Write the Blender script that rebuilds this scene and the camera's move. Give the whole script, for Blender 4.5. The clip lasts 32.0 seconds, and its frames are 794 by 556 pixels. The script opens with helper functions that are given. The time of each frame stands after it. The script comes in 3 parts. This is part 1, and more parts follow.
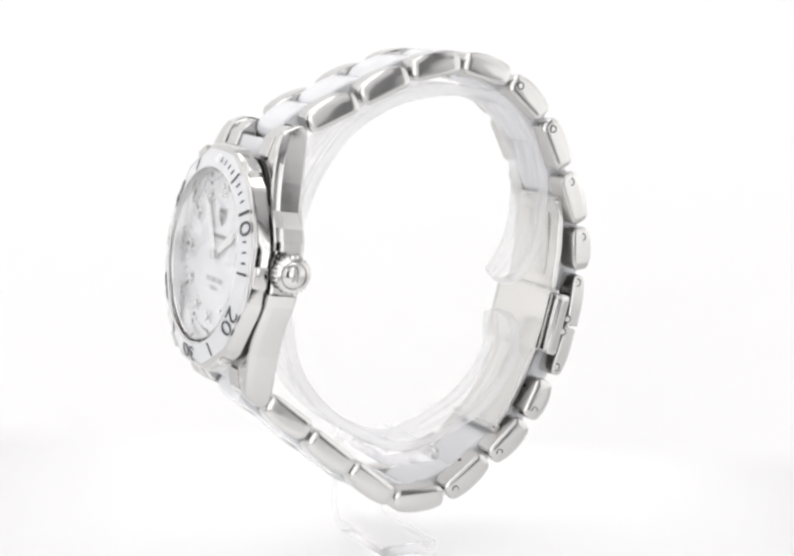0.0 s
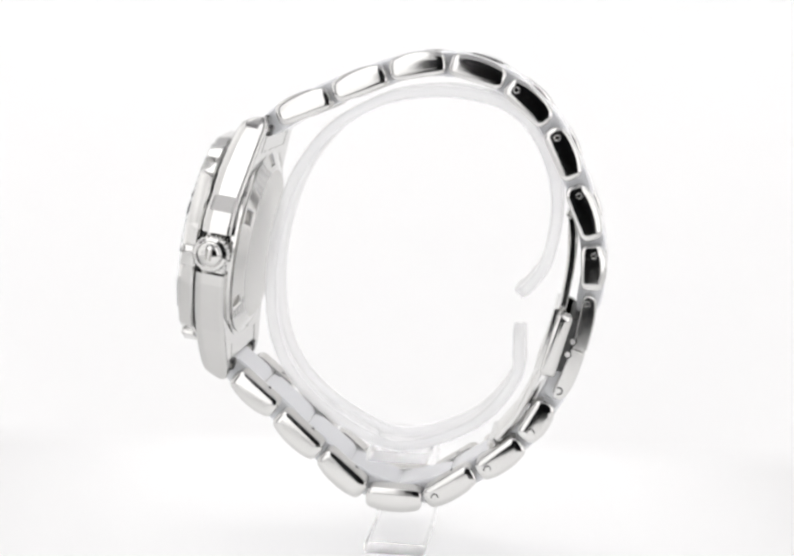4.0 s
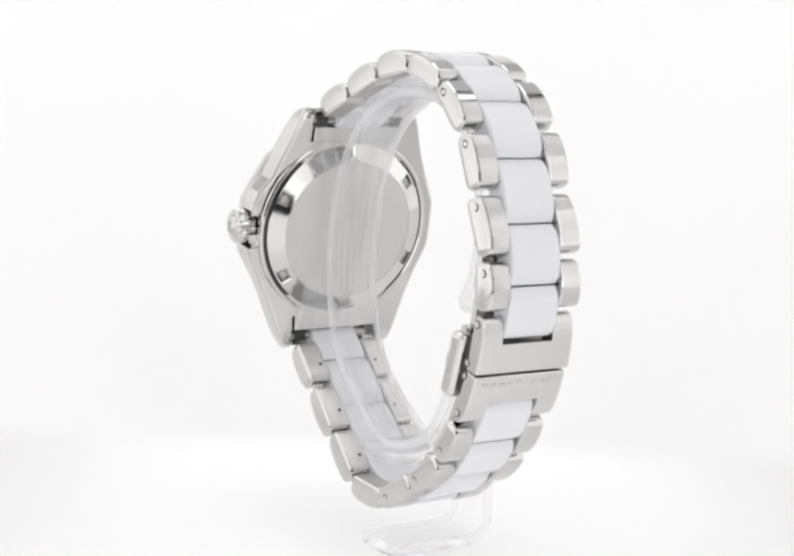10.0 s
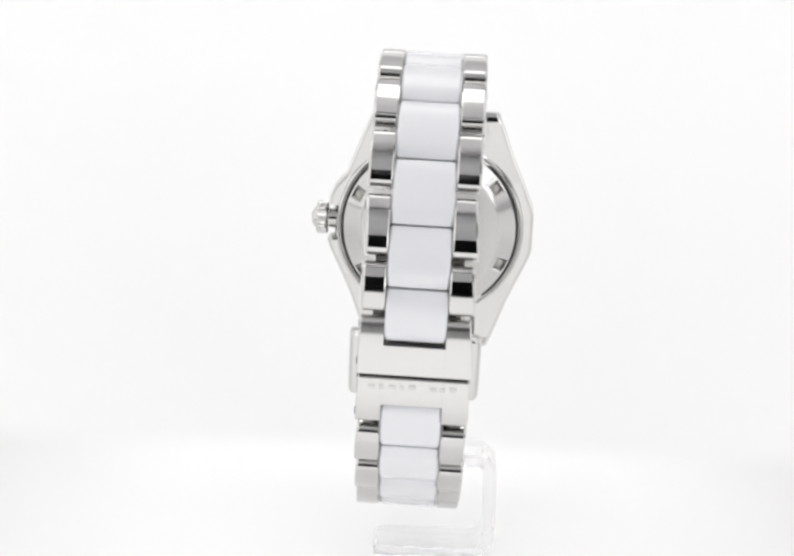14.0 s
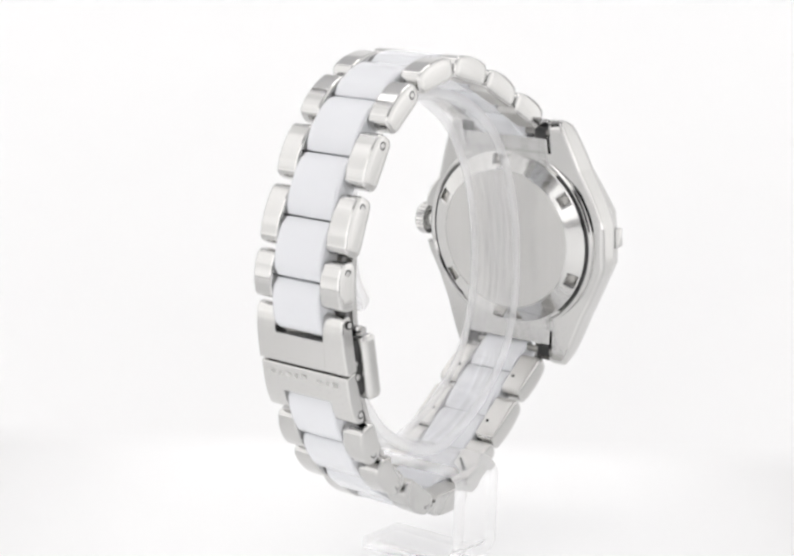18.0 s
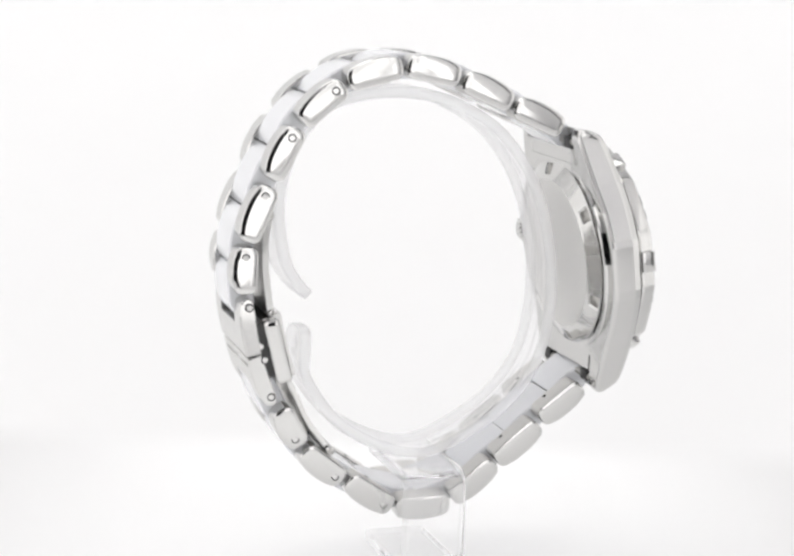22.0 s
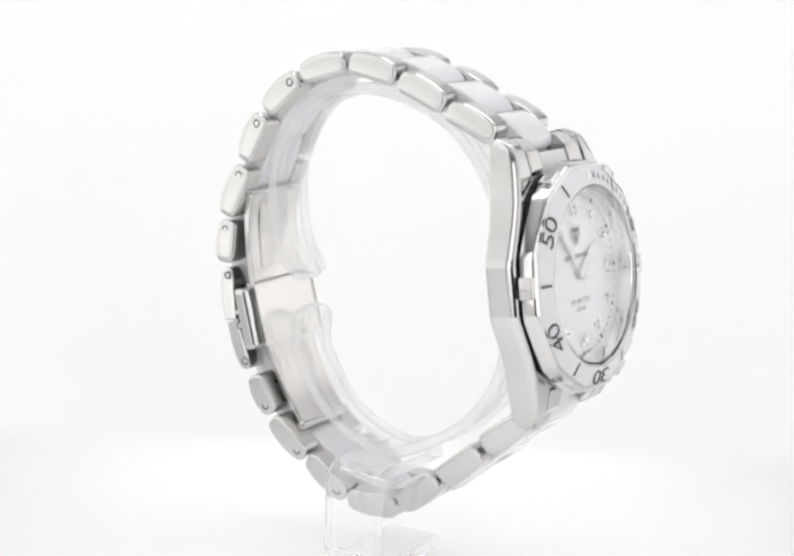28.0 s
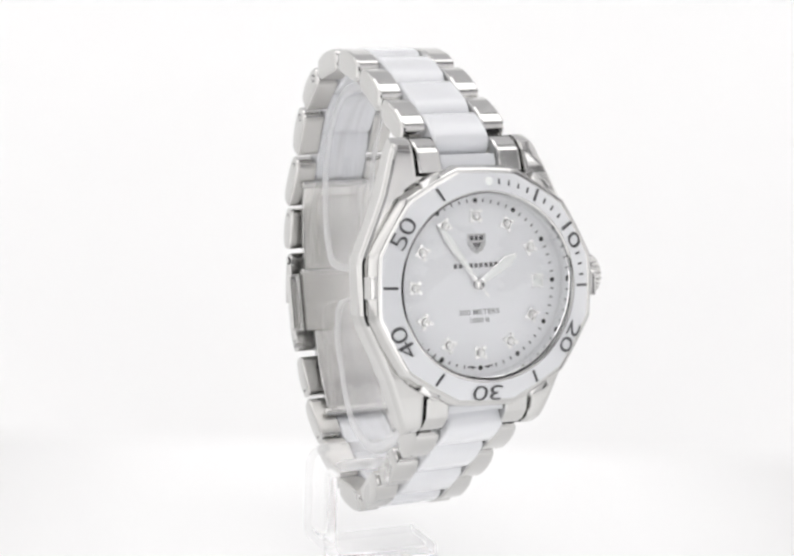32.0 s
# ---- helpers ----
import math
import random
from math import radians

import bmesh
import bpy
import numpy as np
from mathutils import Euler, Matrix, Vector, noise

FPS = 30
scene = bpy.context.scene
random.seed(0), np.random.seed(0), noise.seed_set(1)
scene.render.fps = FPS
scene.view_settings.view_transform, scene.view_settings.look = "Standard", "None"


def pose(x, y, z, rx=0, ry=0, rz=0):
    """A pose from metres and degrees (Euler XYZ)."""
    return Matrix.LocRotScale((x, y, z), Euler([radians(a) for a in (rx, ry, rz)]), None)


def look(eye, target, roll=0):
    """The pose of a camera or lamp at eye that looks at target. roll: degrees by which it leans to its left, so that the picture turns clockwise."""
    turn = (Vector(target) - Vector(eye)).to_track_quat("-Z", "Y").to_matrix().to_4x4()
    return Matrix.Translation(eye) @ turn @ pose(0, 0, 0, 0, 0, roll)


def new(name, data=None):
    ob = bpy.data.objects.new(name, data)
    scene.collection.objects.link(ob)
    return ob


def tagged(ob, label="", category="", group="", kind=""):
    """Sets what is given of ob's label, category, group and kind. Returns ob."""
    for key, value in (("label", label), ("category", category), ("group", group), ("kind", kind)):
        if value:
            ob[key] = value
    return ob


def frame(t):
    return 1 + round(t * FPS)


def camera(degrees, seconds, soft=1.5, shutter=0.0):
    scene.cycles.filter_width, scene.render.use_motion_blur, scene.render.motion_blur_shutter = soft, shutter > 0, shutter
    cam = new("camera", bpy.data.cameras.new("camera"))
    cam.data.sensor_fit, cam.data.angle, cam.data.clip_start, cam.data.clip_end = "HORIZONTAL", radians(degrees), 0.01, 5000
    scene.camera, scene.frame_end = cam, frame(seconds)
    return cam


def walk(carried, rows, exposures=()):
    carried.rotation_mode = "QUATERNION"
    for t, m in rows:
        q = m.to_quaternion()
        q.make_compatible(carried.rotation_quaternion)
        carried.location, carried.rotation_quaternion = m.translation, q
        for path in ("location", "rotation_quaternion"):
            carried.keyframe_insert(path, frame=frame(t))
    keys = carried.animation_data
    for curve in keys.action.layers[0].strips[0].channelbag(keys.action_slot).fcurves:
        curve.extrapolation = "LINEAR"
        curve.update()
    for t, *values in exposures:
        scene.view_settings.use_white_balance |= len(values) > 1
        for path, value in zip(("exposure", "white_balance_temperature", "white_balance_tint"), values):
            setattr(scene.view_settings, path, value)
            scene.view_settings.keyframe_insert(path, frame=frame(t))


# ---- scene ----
# ---- camera: it stands still, the turntable turns ----
MM = 0.001
FLOOR = 71.0                      # axis origin of the plan lies 71 mm over the table
cam = camera(26.9, 32.0, soft=2.8)
EYE = Vector((0.0, -0.26287, (23.12 + FLOOR) * MM))
PITCH, YAW, ROLL = radians(-10.51), radians(0.404), 1.866
AIM = EYE + Vector((-math.sin(YAW) * math.cos(PITCH), math.cos(YAW) * math.cos(PITCH), math.sin(PITCH)))
walk(cam, [(0.0, look(EYE, AIM, ROLL)), (32.0, look(EYE, AIM, ROLL))],
     exposures=[(0.0, 0.08), (2.0, 0.07), (4.0, 0.05), (7.0, 0.03), (10.0, 0.02), (32.0, 0.02)])

# ---- light: a white photo box under one diffuser panel ----
world = bpy.data.worlds.new("dark_room")
scene.world = world
world.use_nodes = True
world.node_tree.nodes["Background"].inputs[0].default_value = (0.04, 0.04, 0.042, 1)
scene.view_settings.exposure = 0.0
# SWEEP and TABLE powers: glow added to the sheet itself, thins the watch's shadow
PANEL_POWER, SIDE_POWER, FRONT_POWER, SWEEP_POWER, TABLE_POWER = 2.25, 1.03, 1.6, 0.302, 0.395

# ---- materials ----


def material(name, color, rough=0.5, metal=0.0, vary=0.0, scale=800.0, bump=0.0, stretch=(1, 1, 1), coat=0.0, rough_vary=0.0, spec=0.5):
    """A principled material with two scales of variation in colour, gloss and relief."""
    m = bpy.data.materials.new(name)
    m.use_nodes = True
    nt = m.node_tree
    b = nt.nodes["Principled BSDF"]
    b.inputs["Base Color"].default_value = (*color, 1)
    b.inputs["Roughness"].default_value = rough
    b.inputs["Metallic"].default_value = metal
    b.inputs["Coat Weight"].default_value = coat
    b.inputs["Coat Roughness"].default_value = 0.03
    b.inputs["Specular IOR Level"].default_value = spec
    if vary or bump or rough_vary:
        tc = nt.nodes.new("ShaderNodeTexCoord")
        mp = nt.nodes.new("ShaderNodeMapping")
        mp.inputs["Scale"].default_value = stretch
        nt.links.new(tc.outputs["Object"], mp.inputs["Vector"])
        fine = nt.nodes.new("ShaderNodeTexNoise")
        fine.inputs["Scale"].default_value = scale
        fine.inputs["Detail"].default_value = 4
        broad = nt.nodes.new("ShaderNodeTexNoise")
        broad.inputs["Scale"].default_value = scale / 9
        broad.inputs["Detail"].default_value = 2
        for n in (fine, broad):
            nt.links.new(mp.outputs["Vector"], n.inputs["Vector"])
        both = nt.nodes.new("ShaderNodeMath")
        both.operation = "MULTIPLY_ADD"
        both.inputs[1].default_value = 0.5
        half = nt.nodes.new("ShaderNodeMath")
        half.operation = "MULTIPLY"
        half.inputs[1].default_value = 0.5
        nt.links.new(broad.outputs["Fac"], half.inputs[0])
        nt.links.new(fine.outputs["Fac"], both.inputs[0])
        nt.links.new(half.outputs[0], both.inputs[2])
        if vary:
            mix = nt.nodes.new("ShaderNodeMix")
            mix.data_type = "RGBA"
            mix.inputs["A"].default_value = (*[c * (1 - vary) for c in color], 1)
            mix.inputs["B"].default_value = (*[min(1, c * (1 + vary)) for c in color], 1)
            nt.links.new(both.outputs[0], mix.inputs["Factor"])
            nt.links.new(mix.outputs["Result"], b.inputs["Base Color"])
        if rough_vary:
            rr = nt.nodes.new("ShaderNodeMapRange")
            rr.inputs["From Min"].default_value, rr.inputs["From Max"].default_value = 0.3, 0.7
            rr.inputs["To Min"].default_value, rr.inputs["To Max"].default_value = rough - rough_vary, rough + rough_vary
            nt.links.new(both.outputs[0], rr.inputs["Value"])
            nt.links.new(rr.outputs["Result"], b.inputs["Roughness"])
        if bump:
            bp = nt.nodes.new("ShaderNodeBump")
            bp.inputs["Strength"].default_value = bump
            bp.inputs["Distance"].default_value = 0.0001
            nt.links.new(both.outputs[0], bp.inputs["Height"])
            nt.links.new(bp.outputs["Normal"], b.inputs["Normal"])
    return m


def glass_material(name, color, rough=0.0, ior=1.49, haze=0.0, ripple=0.02, gloss=0.0, thin=False, streak=0.0):
    m = bpy.data.materials.new(name)
    m.use_nodes = True
    nt = m.node_tree
    nt.nodes.remove(nt.nodes["Principled BSDF"])
    g = nt.nodes.new("ShaderNodeBsdfTransparent" if thin else "ShaderNodeBsdfGlass")
    g.inputs["Color"].default_value = (*color, 1)
    if not thin:
        g.inputs["Roughness"].default_value = rough
        g.inputs["IOR"].default_value = ior
    tc = nt.nodes.new("ShaderNodeTexCoord")
    n = nt.nodes.new("ShaderNodeTexNoise")
    n.inputs["Scale"].default_value = 130
    bp = nt.nodes.new("ShaderNodeBump")
    bp.inputs["Strength"].default_value = ripple
    bp.inputs["Distance"].default_value = 0.001
    nt.links.new(tc.outputs["Object"], n.inputs["Vector"])
    nt.links.new(n.outputs["Fac"], bp.inputs["Height"])
    if not thin:
        nt.links.new(bp.outputs["Normal"], g.inputs["Normal"])
    surface = g.outputs[0]
    if gloss:
        shine, edge = nt.nodes.new("ShaderNodeBsdfGlossy"), nt.nodes.new("ShaderNodeLayerWeight")
        shine.inputs["Roughness"].default_value = 0.02
        steep, share = nt.nodes.new("ShaderNodeMath"), nt.nodes.new("ShaderNodeMath")
        steep.operation, share.operation = "POWER", "MULTIPLY_ADD"
        edge.inputs["Blend"].default_value, steep.inputs[1].default_value = 0.5, 3.0
        share.inputs[1].default_value, share.inputs[2].default_value = gloss, 0.015
        mix = nt.nodes.new("ShaderNodeMixShader")
        nt.links.new(edge.outputs["Facing"], steep.inputs[0])
        nt.links.new(steep.outputs[0], share.inputs[0])
        nt.links.new(share.outputs[0], mix.inputs[0])
        nt.links.new(g.outputs[0], mix.inputs[1])
        nt.links.new(shine.outputs[0], mix.inputs[2])
        surface = mix.outputs[0]
    if haze:
        d = nt.nodes.new("ShaderNodeMixShader")
        for k, kind in ((1, "ShaderNodeBsdfDiffuse"), (2, "ShaderNodeBsdfTranslucent")):
            half = nt.nodes.new(kind)
            half.inputs["Color"].default_value = (0.97, 0.97, 0.975, 1)
            nt.links.new(half.outputs[0], d.inputs[k])
        mix = nt.nodes.new("ShaderNodeMixShader")
        mix.inputs[0].default_value = haze
        if streak:                              # noise streaks of stronger haze along the bent strip
            lane, lines, band = nt.nodes.new("ShaderNodeMapping"), nt.nodes.new("ShaderNodeTexNoise"), nt.nodes.new("ShaderNodeMapRange")
            lane.inputs["Scale"].default_value = (45, 620, 45)
            lines.inputs["Scale"].default_value, lines.inputs["Detail"].default_value = 1.0, 3.0
            for k, v in (("From Min", 0.44), ("From Max", 0.64), ("To Min", haze), ("To Max", haze + streak)):
                band.inputs[k].default_value = v
            nt.links.new(tc.outputs["Object"], lane.inputs["Vector"])
            nt.links.new(lane.outputs["Vector"], lines.inputs["Vector"])
            nt.links.new(lines.outputs["Fac"], band.inputs["Value"])
            nt.links.new(band.outputs["Result"], mix.inputs[0])
        nt.links.new(surface, mix.inputs[1])
        nt.links.new(d.outputs[0], mix.inputs[2])
        surface = mix.outputs[0]
    nt.links.new(surface, nt.nodes["Material Output"].inputs["Surface"])
    return m


def glow_material(name, color, power, base=None, uneven=0.0):
    m = bpy.data.materials.new(name)
    m.use_nodes = True
    b = m.node_tree.nodes["Principled BSDF"]
    b.inputs["Base Color"].default_value = (*[0.25 if base is None else base] * 3, 1)
    b.inputs["Roughness"].default_value = 0.8
    b.inputs["Specular IOR Level"].default_value = 0.1
    b.inputs["Emission Color"].default_value = (*color, 1)
    b.inputs["Emission Strength"].default_value = power
    if uneven:
        nt = m.node_tree
        tc = nt.nodes.new("ShaderNodeTexCoord")
        blotch = nt.nodes.new("ShaderNodeTexNoise")
        blotch.inputs["Scale"].default_value = 9.0
        blotch.inputs["Detail"].default_value = 1.0
        span = nt.nodes.new("ShaderNodeMapRange")
        for key, value in (("From Min", 0.3), ("From Max", 0.7), ("To Min", power * (1 - uneven)), ("To Max", power * (1 + uneven))):
            span.inputs[key].default_value = value
        nt.links.new(tc.outputs["Object"], blotch.inputs["Vector"])
        nt.links.new(blotch.outputs["Fac"], span.inputs["Value"])
        nt.links.new(span.outputs["Result"], b.inputs["Emission Strength"])
    return m


STEEL = material("polished_steel", (0.60, 0.597, 0.586), rough=0.09, metal=1, vary=0.03, scale=900, bump=0.02, rough_vary=0.04)
BRUSHED = material("brushed_steel", (0.65, 0.646, 0.632), rough=0.22, metal=1, vary=0.012, scale=16000, stretch=(1, 0.04, 1), rough_vary=0.012)
WORN = material("worn_satin_steel", (0.60, 0.592, 0.575), rough=0.36, metal=1, vary=0.10, scale=2600, bump=0.03, rough_vary=0.08)
SATIN = material("satin_steel", (0.70, 0.69, 0.67), rough=0.24, metal=1, vary=0.03, scale=1500, bump=0.008, rough_vary=0.03)
TURNED = material("turned_steel_disc", (0.63, 0.625, 0.61), rough=0.32, metal=1, vary=0.05, scale=9000, stretch=(0.03, 1, 0.03), rough_vary=0.04)
DARK_STEEL = material("worn_steel_pin", (0.45, 0.44, 0.42), rough=0.35, metal=1, vary=0.1, scale=2000)
ENGRAVED = material("engraved_steel", (0.62, 0.616, 0.60), rough=0.4, metal=1, vary=0.1, scale=3000)
# near-black that stands in for shade in seats, holes, slots and gaps
RECESS_SHADE = material("recess_shade", (0.06, 0.06, 0.06), rough=0.5, metal=0.6, vary=0.1, scale=2000)
CERAMIC = material("white_ceramic", (0.745, 0.755, 0.78), rough=0.14, vary=0.015, scale=500, coat=0.4, rough_vary=0.04)
INSERT = material("white_bezel_enamel", (0.69, 0.70, 0.72), rough=0.22, vary=0.02, scale=600, coat=0.3, rough_vary=0.05)
PEARL = material("mother_of_pearl", (0.785, 0.795, 0.815), rough=0.3, vary=0.075, scale=260, stretch=(1, 0.45, 1), coat=0.5, bump=0.02, rough_vary=0.08)
BRIGHT = material("bright_polished_steel", (0.90, 0.90, 0.89), rough=0.27, metal=1, vary=0.03, scale=1500, rough_vary=0.05)
MIRROR_RING = material("mirror_polished_ring", (0.88, 0.88, 0.88), rough=0.04, metal=1, vary=0.02, scale=1500, rough_vary=0.015)
DIAL_PRINT = material("grey_dial_print", (0.17, 0.17, 0.175), rough=0.45, vary=0.1, scale=2500)
PRINT = material("dark_grey_print", (0.07, 0.07, 0.075), rough=0.45, vary=0.1, scale=2500)
BLACK = material("black_print", (0.015, 0.015, 0.016), rough=0.4, vary=0.1, scale=2500)
LOGO_GREY = material("grey_applied_metal", (0.42, 0.42, 0.425), rough=0.3, metal=0.7, vary=0.15, scale=2500)
LUME = material("white_lume", (0.84, 0.86, 0.85), rough=0.5, vary=0.03, scale=1500)
DIAMOND = glass_material("diamond", (1, 1, 1), ior=1.8, haze=0.08)
CRYSTAL = glass_material("sapphire_crystal", (1, 1, 1), ior=1.06, ripple=0.0, gloss=0.35)
ACRYLIC = glass_material("clear_acrylic", (0.993, 0.993, 0.995), haze=0.035, gloss=0.6, thin=True, streak=0.15)
FROSTED = glass_material("frosted_acrylic_edge", (0.99, 0.99, 0.993), haze=0.38, gloss=0.7, thin=True)
CLEAR_EDGE = glass_material("polished_acrylic_edge", (0.995, 0.995, 0.995), rough=0.08, ior=1.06, haze=0.25, ripple=0.01)
FOOT_ACRYLIC = glass_material("clear_foot_acrylic", (0.995, 0.995, 0.995), rough=0.02, ior=1.06, haze=0.09, ripple=0.01)
TABLE = material("white_table", (0.90, 0.90, 0.905), rough=0.35, vary=0.01, scale=40, rough_vary=0.05, spec=0.25)
PAPER = material("white_backdrop", (0.90, 0.895, 0.905), rough=0.8, vary=0.01, scale=25, spec=0.1)
FABRIC = material("grey_curtain", (0.58, 0.58, 0.59), rough=0.9, vary=0.08, scale=300, spec=0.1)
SEAM = material("dark_fabric_strip", (0.22, 0.22, 0.225), rough=0.9, vary=0.1, scale=300, spec=0.1)
DARK_WALL = material("dark_room_paint", (0.10, 0.10, 0.105), rough=0.8, vary=0.1, scale=20, spec=0.1)
PANEL = glow_material("lit_diffuser", (1.0, 0.985, 0.975), PANEL_POWER, uneven=0.15)
SIDE_PANEL = glow_material("lit_side_diffuser", (1.0, 0.985, 0.98), SIDE_POWER, uneven=0.3)


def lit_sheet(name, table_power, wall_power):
    """White sheet with added glow, strongest in front, fading to the sides and cove."""
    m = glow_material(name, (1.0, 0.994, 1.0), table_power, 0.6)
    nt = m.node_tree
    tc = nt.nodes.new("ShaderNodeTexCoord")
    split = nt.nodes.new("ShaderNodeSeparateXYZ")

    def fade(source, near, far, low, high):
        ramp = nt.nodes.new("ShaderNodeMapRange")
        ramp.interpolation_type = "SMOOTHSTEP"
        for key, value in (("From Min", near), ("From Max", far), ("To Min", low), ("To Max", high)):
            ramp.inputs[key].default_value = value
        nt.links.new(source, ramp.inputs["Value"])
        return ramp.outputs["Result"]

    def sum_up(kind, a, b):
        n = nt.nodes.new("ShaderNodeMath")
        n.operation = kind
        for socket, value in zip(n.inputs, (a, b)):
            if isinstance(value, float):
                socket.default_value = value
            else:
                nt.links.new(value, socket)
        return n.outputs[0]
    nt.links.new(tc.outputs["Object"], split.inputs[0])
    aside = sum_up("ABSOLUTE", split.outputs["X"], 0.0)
    # added table glow, lowered towards the sides to darken the floor there
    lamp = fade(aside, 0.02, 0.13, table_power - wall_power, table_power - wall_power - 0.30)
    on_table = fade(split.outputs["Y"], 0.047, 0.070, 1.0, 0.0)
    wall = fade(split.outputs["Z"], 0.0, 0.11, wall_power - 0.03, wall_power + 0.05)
    # extra out-of-view glow in front, brightens the steel's undersides
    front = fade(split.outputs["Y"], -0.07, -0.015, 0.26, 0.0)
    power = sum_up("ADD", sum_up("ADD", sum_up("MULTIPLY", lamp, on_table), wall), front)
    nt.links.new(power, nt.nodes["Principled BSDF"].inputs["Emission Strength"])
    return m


# no lamp behind this sheet: the glow is put into its material
SWEEP = lit_sheet("white_sheet_added_glow", TABLE_POWER, SWEEP_POWER)
FRONT_PANEL = glow_material("lit_front_diffuser", (1.0, 0.988, 0.985), FRONT_POWER, uneven=0.3)

# ---- building helpers ----


def keep_flats(me, angle, soft=False):
    """Smooth shading that leaves corners, and the rims of large flat faces, sharp."""
    faces_of = {}
    for p in me.polygons:
        for key in p.edge_keys:
            faces_of.setdefault(key, []).append(p)
    sharp = []
    for e in me.edges:
        fs = faces_of.get(tuple(sorted(e.vertices)), ())
        hard = len(fs) != 2
        if not hard:
            bend = fs[0].normal.angle(fs[1].normal, 0.0)
            ratio = max(fs[0].area, fs[1].area) / max(min(fs[0].area, fs[1].area), 1e-15)
            hard = bend > angle or (not soft and bend > 0.03 and (ratio > 4 or max(len(f.vertices) for f in fs) > 4))
        sharp.append(hard)
    me.attributes.new("sharp_edge", "BOOLEAN", "EDGE").data.foreach_set("value", sharp)


def part(name, bm, mat, parent, label="", matrix=None, smooth=30, unit=MM, edge=None, soft=False):
    """Links a bmesh, given in millimetres, as one mesh under parent."""
    bmesh.ops.recalc_face_normals(bm, faces=bm.faces)
    bm.transform(Matrix.Scale(unit, 4) @ (matrix or Matrix.Identity(4)))
    me = bpy.data.meshes.new(name)
    bm.to_mesh(me)
    bm.free()
    me.materials.append(mat)
    if edge:
        me.materials.append(edge)
    for p in me.polygons:
        p.use_smooth = True
    keep_flats(me, radians(smooth), soft)
    ob = new(name, me)
    ob.parent = parent
    if label:
        tagged(ob, label)
    return ob


def lofted(rings, closed_ends=True):
    """A skin over rings of equally many points."""
    bm = bmesh.new()
    vs = [[bm.verts.new(p) for p in ring] for ring in rings]
    n = len(vs[0])
    for a, b in zip(vs, vs[1:]):
        for i in range(n):
            bm.faces.new((a[i], a[(i + 1) % n], b[(i + 1) % n], b[i]))
    if closed_ends:
        bm.faces.new(vs[0])
        bm.faces.new(vs[-1])
    return bm


def merged(*bms):
    out = bmesh.new()
    for bm in bms:
        me = bpy.data.meshes.new("tmp")
        bm.to_mesh(me)
        bm.free()
        out.from_mesh(me)
        bpy.data.meshes.remove(me)
    return out


def inset(profile, d):
    """The closed profile (2D), drawn in by d along its corner normals."""
    n = len(profile)
    area = sum(profile[i][0] * profile[(i + 1) % n][1] - profile[(i + 1) % n][0] * profile[i][1] for i in range(n))
    s = 1 if area > 0 else -1
    out = []
    for i in range(n):
        p, q, r = Vector(profile[i - 1]), Vector(profile[i]), Vector(profile[(i + 1) % n])
        e1, e2 = (q - p).normalized(), (r - q).normalized()
        n1, n2 = Vector((-e1.y, e1.x)) * s, Vector((-e2.y, e2.x)) * s
        m = n1 + n2
        m = m / max(m.length_squared / 2, 0.6)
        out.append(tuple(q + m * d))
    return out


def prism(profile, y0, y1, chamfer=0.25, chamfer_to=None):
    """A profile in the side plane (u, v), drawn out across the bracelet from y0 to y1, edges broken twice."""
    c, e = chamfer, chamfer if chamfer_to is None else chamfer_to
    rows = ((y0, c), (y0 + c * 0.3, c * 0.3), (y0 + c, 0), (y1 - e, 0), (y1 - e * 0.3, e * 0.3), (y1, e))
    return lofted([[(u, y, v) for u, v in (inset(profile, d) if d else profile)] for y, d in rows])


def cushion(profile, y_in, y_out):
    """A link drawn out from y_in to its outer flank at y_out, which swells a little like a cushion."""
    s = 1 if y_out > y_in else -1
    rows = ((y_in, 0.3), (y_in + s * 0.09, 0.09), (y_in + s * 0.3, 0), (y_out - s * 0.34, 0), (y_out - s * 0.1, 0.12), (y_out, 0.36), (y_out + s * 0.05, 0.8), (y_out + s * 0.075, 1.2))
    return lofted([[(u, y, v) for u, v in (inset(profile, d) if d else profile)] for y, d in rows])


def rounded(w, h, r, seg=5):
    """A rounded rectangle round the origin, as points."""
    pts = []
    for cx, cy, a0 in ((w / 2 - r, h / 2 - r, 0), (-w / 2 + r, h / 2 - r, 90), (-w / 2 + r, -h / 2 + r, 180), (w / 2 - r, -h / 2 + r, 270)):
        for k in range(seg + 1):
            a = radians(a0 + 90 * k / seg)
            pts.append((cx + r * math.cos(a), cy + r * math.sin(a)))
    return pts


def lathe(profile, n=96, radius=None):
    """Rows of (r, a) turned about the dial's normal; radius(r, a, angle) may bend them. Open at both ends."""
    bm = bmesh.new()
    rows = []
    for r, a in profile:
        row = []
        for k in range(n):
            f = 2 * math.pi * k / n
            rr, aa = radius(r, a, f) if radius else (r, a)
            row.append(bm.verts.new((rr * math.sin(f), rr * math.cos(f), aa)))
        rows.append(row)
    for p, q in zip(rows, rows[1:]):
        for k in range(n):
            bm.faces.new((p[k], p[(k + 1) % n], q[(k + 1) % n], q[k]))
    return bm, rows


def capped(bm_rows):
    bm, rows = bm_rows
    bm.faces.new(rows[0])
    bm.faces.new(rows[-1])
    return bm


